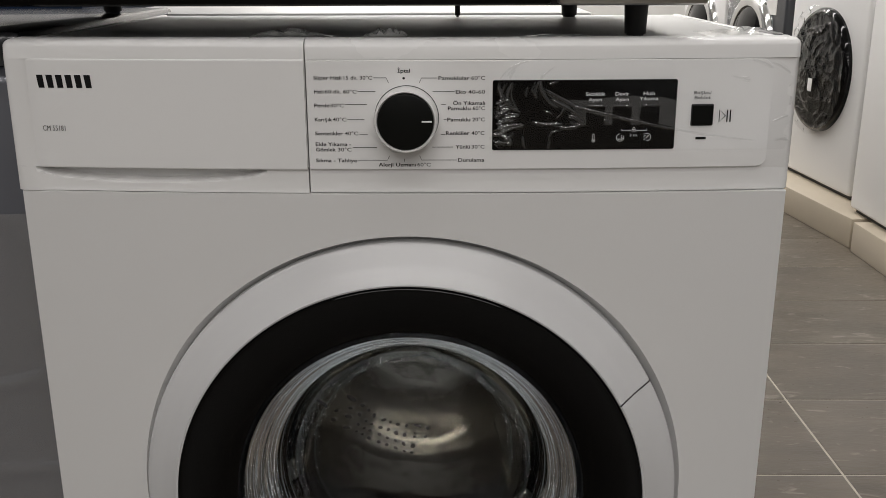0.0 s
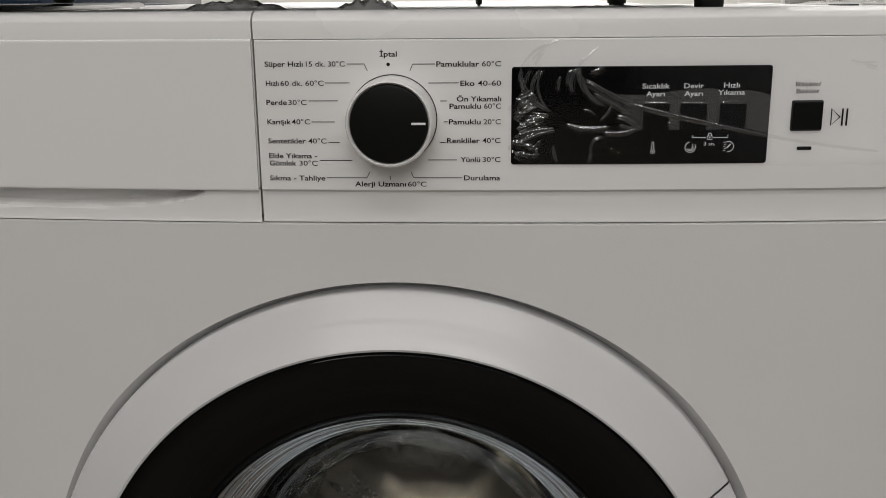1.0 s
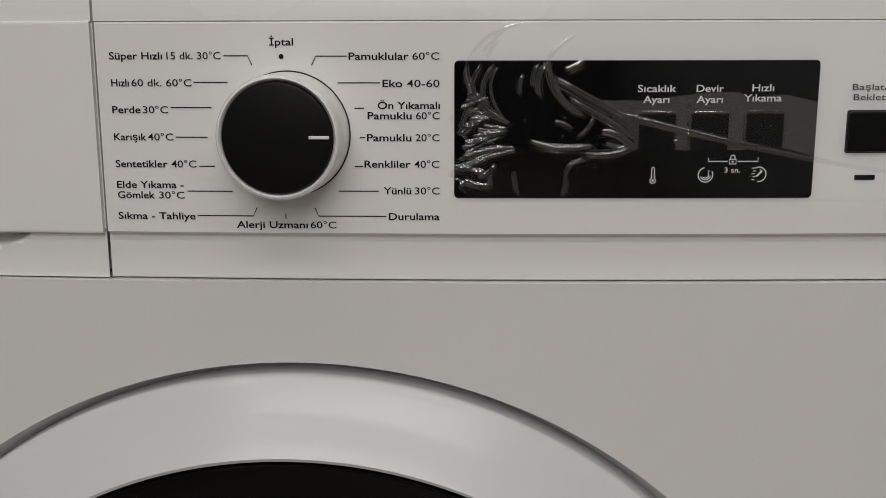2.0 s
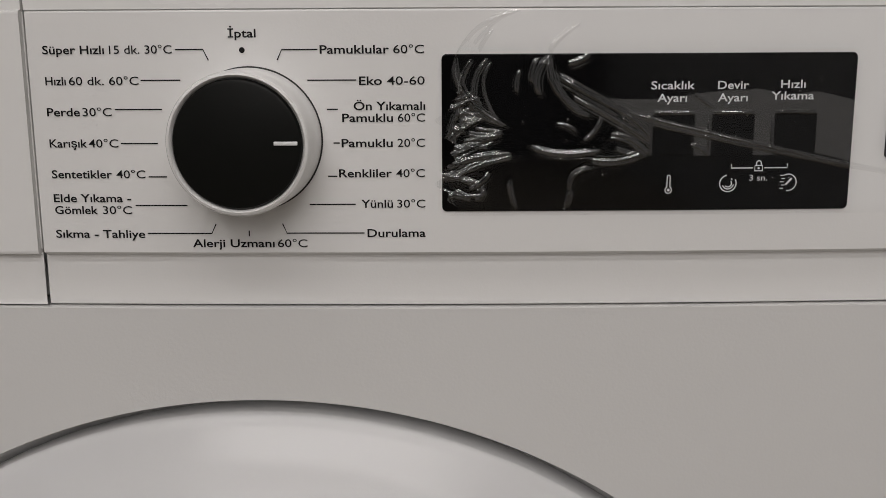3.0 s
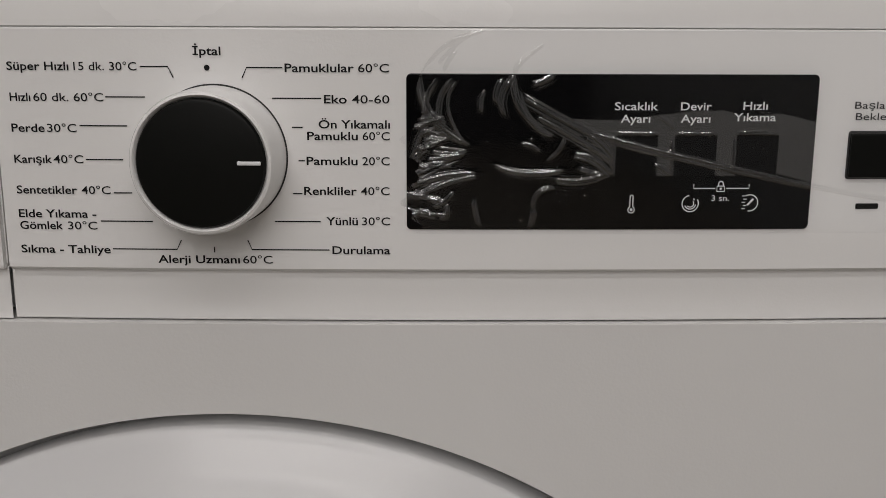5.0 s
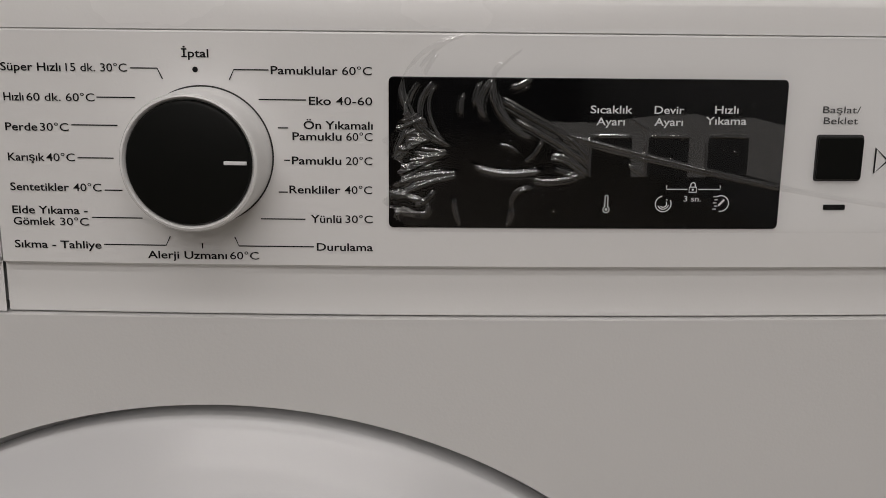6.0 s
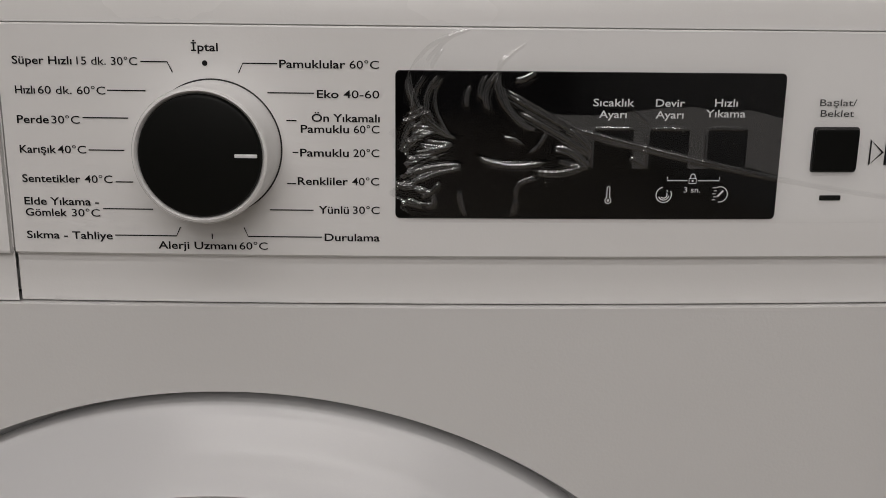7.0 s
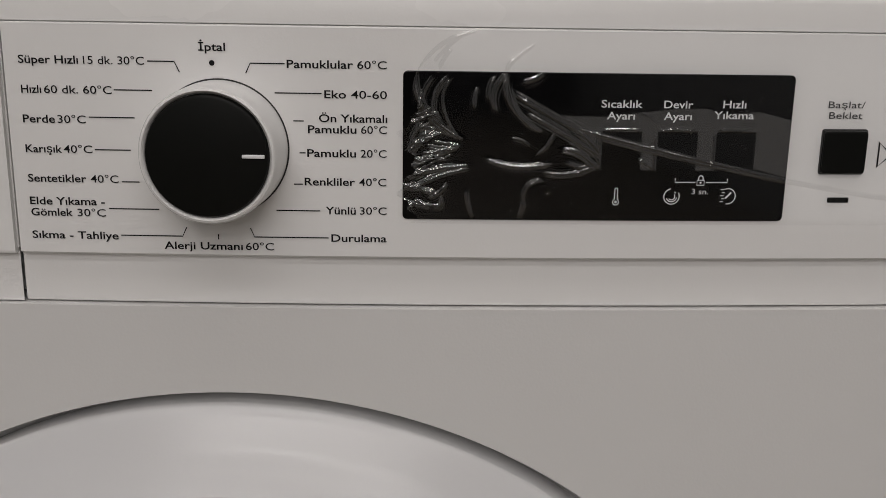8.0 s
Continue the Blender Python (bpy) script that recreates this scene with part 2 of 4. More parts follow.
def plate(x0, x1, z0, z1, radii, proud, depth, bevel=0.001, n=24, under=0.0):
    r = max(radii)
    lo, hi = rounded(x0, x1, z0, z1, *radii)
    return loft(spaced(x0, x1, r, r, n), lo, hi, proud, depth, bevel, 1, under)


washer = thing("washing_machine", (0, 0, 0), "white front-loading washing machine with black porthole ring and protective film", "washing machine")

# cabinet: bowed front sheet with a round opening, sides, back
DX, DZ, DR = 0.0047, 0.4717, 0.2256   # opening for the door
W, ZTOP = 0.2984, 0.7312


def cabinet():
    bm = bmesh.new()
    base = [2 * math.pi * i / 192 for i in range(192)]
    corners = [math.atan2(zc - DZ, xc - DX) % (2 * math.pi) for xc in (-W, W) for zc in (0.03, ZTOP)]
    angles = sorted(corners + [t for t in base if min(abs(t - c) for c in corners) > 0.012])
    n = len(angles)
    rings = []
    for f in (0.0, 0.012, 0.02, 0.05, 0.2, 0.45, 0.72, 0.93, 0.985, 0.997, 1.0):
        ring = []
        for t in angles:
            ca, sa = math.cos(t), math.sin(t)
            xe, ze = (W - DX if ca > 0 else W + DX), (ZTOP - DZ if sa > 0 else DZ - 0.03)
            dx, dz = xe / max(abs(ca), 1e-9), ze / max(abs(sa), 1e-9)
            r = DR + (min(dx, dz) - DR) * f
            x, z = DX + r * ca, DZ + r * sa
            y = front(x, 0)
            if f == 0:
                y += 0.0030
            if f == 1.0:
                y += 0.0012 if dx <= dz * 1.0001 else 0.0
            ring.append(bm.verts.new((x, y, z)))
        rings.append(ring)
    # dish wall behind the opening's edge
    inner = [[bm.verts.new((DX + (DR - dr) * math.cos(t), front(DX + DR * math.cos(t), 0) + dy, DZ + (DR - dr) * math.sin(t))) for t in angles] for dr, dy in ((0.006, 0.016), (0.002, 0.009))]
    rings = inner + rings
    back = [bm.verts.new((v.co.x, 0.385, v.co.z)) for v in rings[-1]]
    rings.append(back)
    for p, q in zip(rings, rings[1:]):
        for i in range(n):
            bm.faces.new((p[i], p[(i + 1) % n], q[(i + 1) % n], q[i]))
    bm.faces.new(back)
    return bm


part("cabinet", cabinet(), WHITE_STEEL, washer, "white enamelled steel cabinet")
# white floor inside the dish around the door
part("door_dish", revolve([(0.2205, 0.004), (0.205, 0.006), (0.19, 0.012)], DX, DZ, 128), WHITE_STEEL, washer)
for fx in (-0.25, 0.25):
    for fy in (0.05, 0.37):
        bm = bmesh.new()
        bmesh.ops.create_cone(bm, cap_ends=True, segments=20, radius1=0.022, radius2=0.016, depth=0.032, matrix=Matrix.Translation((fx, fy, 0.016)))
        part("foot", bm, BLACK_RUBBER, washer)

# top board with a low rim
top = part("top_board", boxed(-0.2955, 0.2955, 0.012, 0.395, 0.735, 0.8447, bevel=0.003), TOP_BOARD, washer, "glossy white top board")
part("top_rim", boxed(-0.2975, -0.2895, 0.010, 0.397, 0.838, 0.8456, bevel=0.002), WHITE_PLASTIC, washer)
part("top_rim", boxed(0.2895, 0.2975, 0.010, 0.397, 0.838, 0.8456, bevel=0.002), WHITE_PLASTIC, washer)

# control panel: base band, face plate
SPLIT_L, SPLIT_R = -0.0711, -0.0701
PL_LO, PL_HI = 0.7507, 0.8324


def blend(x):
    """0 at the drawer's plain end, where plate and fascia run into one another, 1 along the rest."""
    t = min(max((x + 0.2850) / 0.009, 0), 1)
    return t * t * (3 - 2 * t)


def panel_base(x0, x1, rl, rr, low):
    """Base of the fascia, its top edge rolled back onto the top board."""
    bm = bmesh.new()
    xs = spaced(x0, x1, rl, rr, 28)
    cols = []
    for x in xs:
        d = 0.0
        if rl and x < x0 + rl:
            d = rl - math.sqrt(max(rl * rl - (x0 + rl - x) ** 2, 0))
        if rr and x > x1 - rr:
            d = rr - math.sqrt(max(rr * rr - (x - x1 + rr) ** 2, 0))
        g = PL_HI - 0.0001
        s = blend(x)
        back, lip = 0.0022 * s, 0.0007 * s
        path = [(0.7318, 0.030), (0.7318, low + 0.0010), (0.7321, low + 0.0003), (0.7327, low), (0.7341, low), (0.7490, low), (0.7503 - 0.0010 * s, low), (0.7508 + 0.0012 * s, back), (g, back), (g + 0.0004, 0.0018 * s), (g + 0.0006, lip), (g + 0.0010, lip), (0.8420, 0.0010), (0.8430, 0.0013), (0.8453, 0.0028), (0.8468, 0.0056), (0.8475, 0.0090), (0.8475, 0.024), (0.8440, 0.026)]
        cols.append([bm.verts.new((x, front(x, z) + dy + d * (0.35 if rl else 0.9), min(z, 0.8475 - d))) for z, dy in path])
    m = len(cols[0])
    for p, q in zip(cols, cols[1:]):
        for k in range(m):
            bm.faces.new((p[k], p[(k + 1) % m], q[(k + 1) % m], q[k]))
    bm.faces.new(cols[0]), bm.faces.new(reversed(cols[-1]))
    return bm


panel = part("control_panel", panel_base(SPLIT_R, 0.3005, 0, 0.006, 0.0030), WHITE_PLASTIC, washer, "white plastic control panel with printed programmes")
part("face_plate", plate(SPLIT_R + 0.0006, 0.2795, PL_LO, PL_HI, (0, 0, 0.007, 0.010), 0.0, 0.006, 0.0005, 40, 0.0013), WHITE_PLASTIC, panel)

# detergent drawer: fascia, plate with an overhanging lip and a scooped grip below it
drawer = part("detergent_drawer", panel_base(-0.3008, SPLIT_L, 0.006, 0, 0.0150), WHITE_PLASTIC, washer, "white detergent drawer front with scooped grip")


def drawer_plate():
    lo, hi = rounded(-0.2845, SPLIT_L - 0.0004, PL_LO - 0.0006, PL_HI + 0.0006)
    bm = loft(spaced(-0.2845, SPLIT_L - 0.0004, 0, 0, 60), lo, hi, 0.0003, 0.006, 0.0011, 3)
    for v in bm.verts:
        v.co.y += 0.0012 * (1 - blend(v.co.x))
    return bm


part("drawer_plate", drawer_plate(), WHITE_PLASTIC, drawer)


def drawer_band():
    """Lower band of the drawer front, hollowed under the lip for the fingers."""
    bm = bmesh.new()
    cols = []
    for i in range(73):
        x = -0.3008 + (SPLIT_L + 0.3008) * i / 72
        turn_in = 0.35 * (0.006 - math.sqrt(max(0.006 ** 2 - max(-0.2948 - x, 0) ** 2, 0)))
        u = (x + 0.2830) / (0.178)
        reach = 0.0118 * math.sin(math.pi * u) ** 0.32 if 0 < u < 1 else 0.0
        col = []
        for k in range(15):
            z = 0.7318 + (PL_LO - 0.7318) * k / 14
            edge = PL_LO - reach
            t = min(max((z - edge) / 0.0028, 0), 1) if reach else 0
            col.append(bm.verts.new((x, front(x, z) + turn_in + 0.0026 * blend(x) + 0.0120 * t * t * (3 - 2 * t), z)))
        cols.append(col)
    for p, q in zip(cols, cols[1:]):
        for k in range(14):
            bm.faces.new((p[k], p[k + 1], q[k + 1], q[k]))
    return bm


part("drawer_grip", drawer_band(), WHITE_PLASTIC, drawer)


# ---- printing on the fascia ----
def on_front(me, lift):
    """Lays a flat mesh (x, y as width and height) on the bowed front."""
    for v in me.vertices:
        x, z = v.co.x, v.co.y
        v.co = (x, front(x, z) - lift, z)


def words(name, body, x0, x1, zc, height, mat, parent, bold=0.0, lift=0.00025, align="MID"):
    """Printed words fitted from x0 to x1 about the height zc; height is the capitals' height."""
    cu = bpy.data.curves.new(name, "FONT")
    cu.body, cu.resolution_u, cu.offset = body, 3, bold
    ob = new(name, cu)
    bpy.context.view_layer.update()
    me = bpy.data.meshes.new_from_object(ob.evaluated_get(bpy.context.evaluated_depsgraph_get()))
    bpy.data.objects.remove(ob)
    co = [v.co for v in me.vertices]
    a, b = min(c.x for c in co), max(c.x for c in co)
    k, h = (x1 - x0) / (b - a), height / 0.70
    for c in co:
        c.x, c.y = x0 + (c.x - a) * k, zc + (c.y - 0.35) * h
    on_front(me, lift)
    me.name = name
    me.materials.clear()
    me.materials.append(mat)
    ob = new(name, me)
    ob.parent = parent
    return ob


def stroke(name, pts, width, mat, parent, lift=0.00025, closed=False):
    """A printed line through points (x, z)."""
    bm = bmesh.new()
    if closed:
        pts = list(pts) + [pts[0]]
    left, right = [], []
    for i, (x, z) in enumerate(pts):
        p = Vector(pts[max(i - 1, 0)]) if not (closed and i == 0) else Vector(pts[-2])
        q = Vector(pts[min(i + 1, len(pts) - 1)]) if not (closed and i == len(pts) - 1) else Vector(pts[1])
        d = (q - p).normalized()
        o = Vector((-d.y, d.x)) * width / 2
        left.append(bm.verts.new((x + o.x, z + o.y, 0))), right.append(bm.verts.new((x - o.x, z - o.y, 0)))
    for i in range(len(pts) - 1):
        bm.faces.new((right[i], right[i + 1], left[i + 1], left[i]))
    me = mesh_of(name, bm, mat, False)
    on_front(me, lift)
    ob = new(name, me)
    ob.parent = parent
    return ob


def arc(cx, cz, r, a0, a1, n=24):
    return [(cx + r * math.cos(radians(a0 + (a1 - a0) * i / n)), cz + r * math.sin(radians(a0 + (a1 - a0) * i / n))) for i in range(n + 1)]


def disc(name, cx, cz, r, mat, parent, lift=0.00025):
    bm = bmesh.new()
    bmesh.ops.create_circle(bm, cap_ends=True, segments=96 if r > 0.01 else 24, radius=r, matrix=Matrix.Translation((cx, cz, 0)))
    me = mesh_of(name, bm, mat, False)
    on_front(me, lift)
    ob = new(name, me)
    ob.parent = parent
    return ob


CAP = 0.00275
BOLD = 0.014


def programme(name_part, x0, x1, z, number_part="", n0=0, n1=0):
    """A programme's name in medium print and its temperature in light print."""
    words("programme_name", name_part, x0, x1, z, CAP, PRINT_DARK, panel, BOLD)
    if number_part:
        words("programme_temperature", number_part, n0, n1, z, CAP, PRINT_DARK, panel, 0.004)


programme("İptal", -0.0017, 0.0076, 0.8249)
programme("Süper Hızlı", -0.0643, -0.0434, 0.8198, "15 dk. 30°C", -0.0417, -0.0206)
programme("Hızlı", -0.0641, -0.0571, 0.8096, "60 dk. 60°C", -0.0561, -0.0324)
programme("Perde", -0.0644, -0.0531, 0.7993, "30°C", -0.0522, -0.0422)
programme("Karışık", -0.0644, -0.0514, 0.7888, "40°C", -0.0509, -0.0407)
programme("Sentetikler", -0.0645, -0.0436, 0.7783, "40°C", -0.0421, -0.0321)
programme("Elde Yıkama -", -0.0645, -0.0376, 0.7701)
programme("Gömlek", -0.0644, -0.0494, 0.7660, "30°C", -0.0477, -0.0375)
programme("Sıkma - Tahliye", -0.0647, -0.0335, 0.7577)
programme("Alerji Uzmanı", -0.0171, 0.0112, 0.7545, "60°C", 0.0123, 0.0225)
programme("Pamuklular", 0.0286, 0.0515, 0.8195, "60°C", 0.0529, 0.0631)
programme("Eko", 0.0414, 0.0490, 0.8093, "40-60", 0.0507, 0.0632)
programme("Ön Yıkamalı", 0.0394, 0.0633, 0.8010)
programme("Pamuklu", 0.0355, 0.0525, 0.7971, "60°C", 0.0541, 0.0632)
programme("Pamuklu", 0.0351, 0.0523, 0.7887, "20°C", 0.0539, 0.0631)
programme("Renkliler", 0.0340, 0.0519, 0.7785, "40°C", 0.0533, 0.0630)
programme("Yünlü", 0.0413, 0.0521, 0.7681, "30°C", 0.0535, 0.0631)
programme("Durulama", 0.0432, 0.0631, 0.7580)

LINE = 0.00040


def leader(*pts):
    stroke("programme_line", pts, LINE, PRINT_DARK, panel)


leader((-0.0195, 0.8197), (-0.0102, 0.8197), (-0.0085, 0.8161))
leader((-0.0317, 0.8097), (-0.0183, 0.8097))
leader((-0.0411, 0.8001), (-0.0250, 0.8001))
leader((-0.0398, 0.7887), (-0.0271, 0.7887))
leader((-0.0310, 0.7774), (-0.0247, 0.7774))
leader((-0.0362, 0.7676), (-0.0182, 0.7676))
leader((-0.0326, 0.7579), (-0.0103, 0.7579), (-0.0087, 0.7612))
leader((0.0026, 0.7589), (0.0026, 0.7569))
leader((0.0279, 0.8195), (0.0160, 0.8195), (0.0144, 0.8161))
leader((0.0242, 0.8095), (0.0405, 0.8095))
leader((0.0305, 0.7999), (0.0341, 0.7999))
leader((0.0324, 0.7887), (0.0345, 0.7887))
leader((0.0302, 0.7775), (0.0334, 0.7775))
leader((0.0237, 0.7679), (0.0394, 0.7679))
leader((0.0422, 0.7580), (0.0156, 0.7580), (0.0142, 0.7613))
disc("off_dot", 0.0028, 0.8194, 0.00095, PRINT_DARK, panel)

# display window
display = part("display_window", plate(0.0688, 0.2070, 0.7653, 0.8178, (0.0016, 0.0016, 0.0016, 0.0016), 0.0005, 0.004, 0.0003, 40), BLACK_GLOSS, washer, "black gloss display window under wrinkled film")
DL = 0.0009
for body, x0, x1, z in (("Sıcaklık", 0.1383, 0.1529, 0.8073), ("Ayarı", 0.1405, 0.1504, 0.8032), ("Devir", 0.1605, 0.1709, 0.8073), ("Ayarı", 0.1607, 0.1707, 0.8032), ("Hızlı", 0.1816, 0.1899, 0.8075), ("Yıkama", 0.1786, 0.1930, 0.8037)):
    words("display_label", body, x0, x1, z, 0.00265, PRINT_WHITE, display, 0.012, DL)
words("display_label", "3 sn.", 0.1727, 0.1788, 0.7763, 0.0020, PRINT_WHITE, display, 0.005, DL)
TOUCH_KEYS = ((0.1388, 0.1534), (0.1586, 0.1734), (0.1797, 0.1945))
for x0, x1 in TOUCH_KEYS:
    part("touch_key", plate(x0, x1, 0.7838, 0.7979, (0.0008, 0.0008, 0.0008, 0.0008), 0.0010, 0.001, 0.0004, 6), BLACK_GLOSS, display, "black raised touch key")
IC = 0.0004
# thermometer
stroke("thermometer_icon", arc(0.1453, 0.7723, 0.0011, 118, 422) + [(0.1458, 0.7768)] + arc(0.1453, 0.7768, 0.0005, 0, 180, 8) + [(0.1448, 0.7733)], IC * 0.9, PRINT_WHITE, display, DL)
disc("thermometer_icon", 0.1453, 0.7723, 0.0005, PRINT_WHITE, display, DL)
# spin
for r, a0, a1 in ((0.0028, 100, 390), (0.0019, 40, 60), (0.0019, 200, 350), (0.0012, -140, 40)):
    stroke("spin_icon", arc(0.1655, 0.7744, r, a0, a1), IC, PRINT_WHITE, display, DL)
# speed
stroke("speed_icon", arc(0.1860, 0.7746, 0.0028, -100, 120), IC, PRINT_WHITE, display, DL)
stroke("speed_icon", [(0.1852, 0.7738), (0.1872, 0.7760)], IC * 1.8, PRINT_WHITE, display, DL)
for k in range(5):
    stroke("speed_icon", [(0.1832 + 0.0005 * (k % 2), 0.7726 + 0.0011 * k), (0.1845 + 0.0004 * (k % 2), 0.7726 + 0.0011 * k)], IC * 0.8, PRINT_WHITE, display, DL)
# key lock
stroke("lock_bracket", [(0.1664, 0.7810), (0.1664, 0.7796), (0.1738, 0.7796)], IC, PRINT_WHITE, display, DL)
stroke("lock_bracket", [(0.1776, 0.7796), (0.1854, 0.7796), (0.1854, 0.7810)], IC, PRINT_WHITE, display, DL)
stroke("lock_icon", [(0.1744, 0.7786), (0.1770, 0.7786), (0.1770, 0.7804), (0.1744, 0.7804)], IC, PRINT_WHITE, display, DL, True)
stroke("lock_icon", [(0.1749, 0.7804)] + arc(0.1757, 0.7812, 0.0008, 180, 0, 10) + [(0.1765, 0.7804)], IC, PRINT_WHITE, display, DL)
disc("lock_icon", 0.1757, 0.7795, 0.0004, PRINT_WHITE, display, DL)

# start key, lamp, symbol
words("start_label", "Başlat/", 0.2200, 0.2335, 0.8077, 0.0024, PRINT_MID, panel, 0.0)
words("start_label", "Beklet", 0.2206, 0.2329, 0.8039, 0.0024, PRINT_MID, panel, 0.0)
part("start_key_frame", plate(0.2187, 0.2357, 0.7826, 0.7990, (0.0010, 0.0010, 0.0010, 0.0010), 0.0004, 0.003, 0.0003, 6), SEAM_DARK, washer)
part("start_key", plate(0.2192, 0.2352, 0.7832, 0.7984, (0.0008, 0.0008, 0.0008, 0.0008), 0.0018, 0.004, 0.0006, 6), BLACK_SATIN, washer, "black square start key")
part("indicator_lamp", plate(0.2234, 0.2313, 0.7722, 0.7741, (0.0003, 0.0003, 0.0003, 0.0003), 0.0003, 0.002, 0.0001, 4), BLACK_SATIN, washer)
stroke("play_symbol", [(0.2405, 0.7854), (0.2405, 0.7943), (0.2452, 0.7899)], 0.0009, PRINT_DARK, panel, closed=True)
stroke("play_symbol", [(0.2465, 0.7852), (0.2465, 0.7944)], 0.0010, PRINT_DARK, panel)
stroke("play_symbol", [(0.2489, 0.7852), (0.2489, 0.7944)], 0.0010, PRINT_DARK, panel)

# maker's mark as six plain slanted bars, model number
for k in range(6):
    xa = -0.2756 + 0.0074 * k
    bm = bmesh.new()
    bm.faces.new([bm.verts.new(p) for p in ((xa + 0.0012, 0.8115, 0), (xa + 0.0058, 0.8115, 0), (xa + 0.0050, 0.8212, 0), (xa, 0.8212, 0))])
    me = mesh_of("maker_mark", bm, PRINT_DARK, False)
    on_front(me, 0.0006)
    new("maker_mark", me).parent = drawer
words("model_number", "CM 55181", -0.2750, -0.2571, 0.7809, 0.0040, PRINT_MID, drawer, 0.0, 0.0006)

# programme knob
KX, KZ = 0.0047, 0.7900
# dark disc that paints the shade in the gap behind the knob
disc("knob_gap_shade", KX, KZ, 0.0242, SEAM_DARK, panel, 0.0002)
knob = part("programme_knob", revolve([(0.0, -0.0300), (0.0207, -0.0320), (0.0211, -0.0336), (0.0217, -0.0343), (0.0225, -0.0339), (0.0231, -0.0326), (0.0236, -0.0200), (0.0237, -0.0150), (0.0236, -0.0120)], KX, KZ, 96), WHITE_PLASTIC, washer, "white round programme knob with black face")
part("knob_face", revolve([(0.0, -0.0347), (0.0190, -0.0346), (0.0202, -0.0343), (0.0206, -0.0337), (0.0206, -0.0320)], KX, KZ, 96), BLACK_SATIN, knob, "black knob face")
part("knob_pointer", boxed(0.0166, 0.0241, -0.0354, -0.0346, 0.7898, 0.7910, bevel=0.0002), PRINT_WHITE, knob, "white pointer")

# ---- door ----
DOOR_X, DOOR_Z = 0.0032, 0.4680
RIM = [(0.2227, 0.006), (0.2227, -0.0104), (0.2225, -0.0116), (0.2217, -0.0126), (0.2185, -0.0146), (0.2100, -0.0193), (0.2060, -0.0217), (0.2045, -0.0229), (0.2010, -0.0252), (0.1965, -0.0286), (0.1938, -0.0309), (0.1924, -0.0303), (0.1918, -0.0220)]
door = part("door_rim", revolve(RIM, DOOR_X + 0.0004, DOOR_Z + 0.0015, 192, 28.55, 332), WHITE_RIM, washer, "white plastic porthole door rim")
part("door_grip", revolve([(r, y - 0.0007) for r, y in RIM], DOOR_X + 0.0004, DOOR_Z + 0.0015, 48, -27.6, 28.3), WHITE_RIM, door, "white door grip")
part("door_ring", revolve([(0.1930, -0.0180), (0.1927, -0.0292), (0.1916, -0.0304), (0.1886, -0.0306), (0.1800, -0.0288), (0.1650, -0.0246), (0.1540, -0.0197), (0.1470, -0.0150), (0.1440, -0.0110), (0.1430, -0.0040), (0.1435, 0.0200), (0.1500, 0.0220), (0.1900, 0.0140)], DOOR_X, DOOR_Z, 192), BLACK_GLOSS, door, "black gloss ring round the glass")


def bowl_profile():
    """Outer and inner line of the bowl; its flank is ribbed as moulded glass is."""
    def flank(t):
        r = 0.1405 - 0.0230 * t - 0.004 * t * t
        y = -0.006 + 0.050 * t
        return r + 0.0021 * math.sin(t * 38) * math.sin(math.pi * t) + 0.0008 * math.sin(t * 83 + 1), y
    outer = [(0.1428, -0.0060), (0.1418, -0.0082)] + [flank(k / 60) for k in range(1, 61)]
    r0, y0 = outer[-1]
    outer += [(r0 * math.cos(math.radians(a)) if a < 90 else 0.0004, y0 + 0.046 * math.sin(math.radians(a))) for a in (8, 16, 26, 36, 47, 58, 68, 77, 84, 90)]
    inner = [(0.0004, 0.1030), (0.030, 0.1020), (0.060, 0.0985), (0.085, 0.0930), (0.104, 0.0810), (0.1140, 0.0660), (0.1200, 0.0520), (0.1290, 0.0320), (0.1370, 0.0170), (0.1428, 0.0090)]
    return outer + inner


bowl_glass = part("porthole_glass", revolve(bowl_profile(), DOOR_X, DOOR_Z + 0.003, 144, closed=True), DOOR_GLASS, door, "clear bulging porthole glass")
bowl_glass.visible_shadow = False

def flank_sheen_profile():
    """A finely ribbed layer added along the bowl's flank."""
    return [(0.1412 - 0.0215 * k / 40 + 0.0005 * math.sin(k * 1.9), -0.0085 + 0.034 * k / 40) for k in range(41)]


# its haze and gloss stand in for light reflected by the moulded flank
FLANK_SHEEN = clear_film("flank_sheen_film", 0.14, 0.97, 0.03, 0.012)
flank_sheen_layer = part("flank_sheen", revolve(flank_sheen_profile(), DOOR_X, DOOR_Z + 0.003, 144), FLANK_SHEEN, door, "milky ribbed layer added for the glass flank's sheen")
flank_sheen_layer.visible_shadow = False

# gasket and drum
part("gasket", revolve([(0.1900, 0.0160), (0.1620, 0.0240), (0.1560, 0.0300), (0.1580, 0.0420), (0.1640, 0.0500), (0.1660, 0.0600), (0.1600, 0.0680), (0.1540, 0.0720), (0.1560, 0.0800), (0.1700, 0.0900), (0.1980, 0.0960)], DOOR_X, DOOR_Z, 96), GASKET, washer, "grey rubber door gasket")
drum = part("drum", revolve([(0.1720, 0.0920), (0.1800, 0.0940), (0.2000, 0.1040), (0.2060, 0.1150), (0.2060, 0.2980), (0.2040, 0.3080), (0.1980, 0.3150), (0.1700, 0.3370), (0.1640, 0.3430), (0.1610, 0.3500), (0.1060, 0.3500), (0.0005, 0.3500)], DOOR_X, DOOR_Z, 96), STEEL, washer, "perforated stainless steel drum")


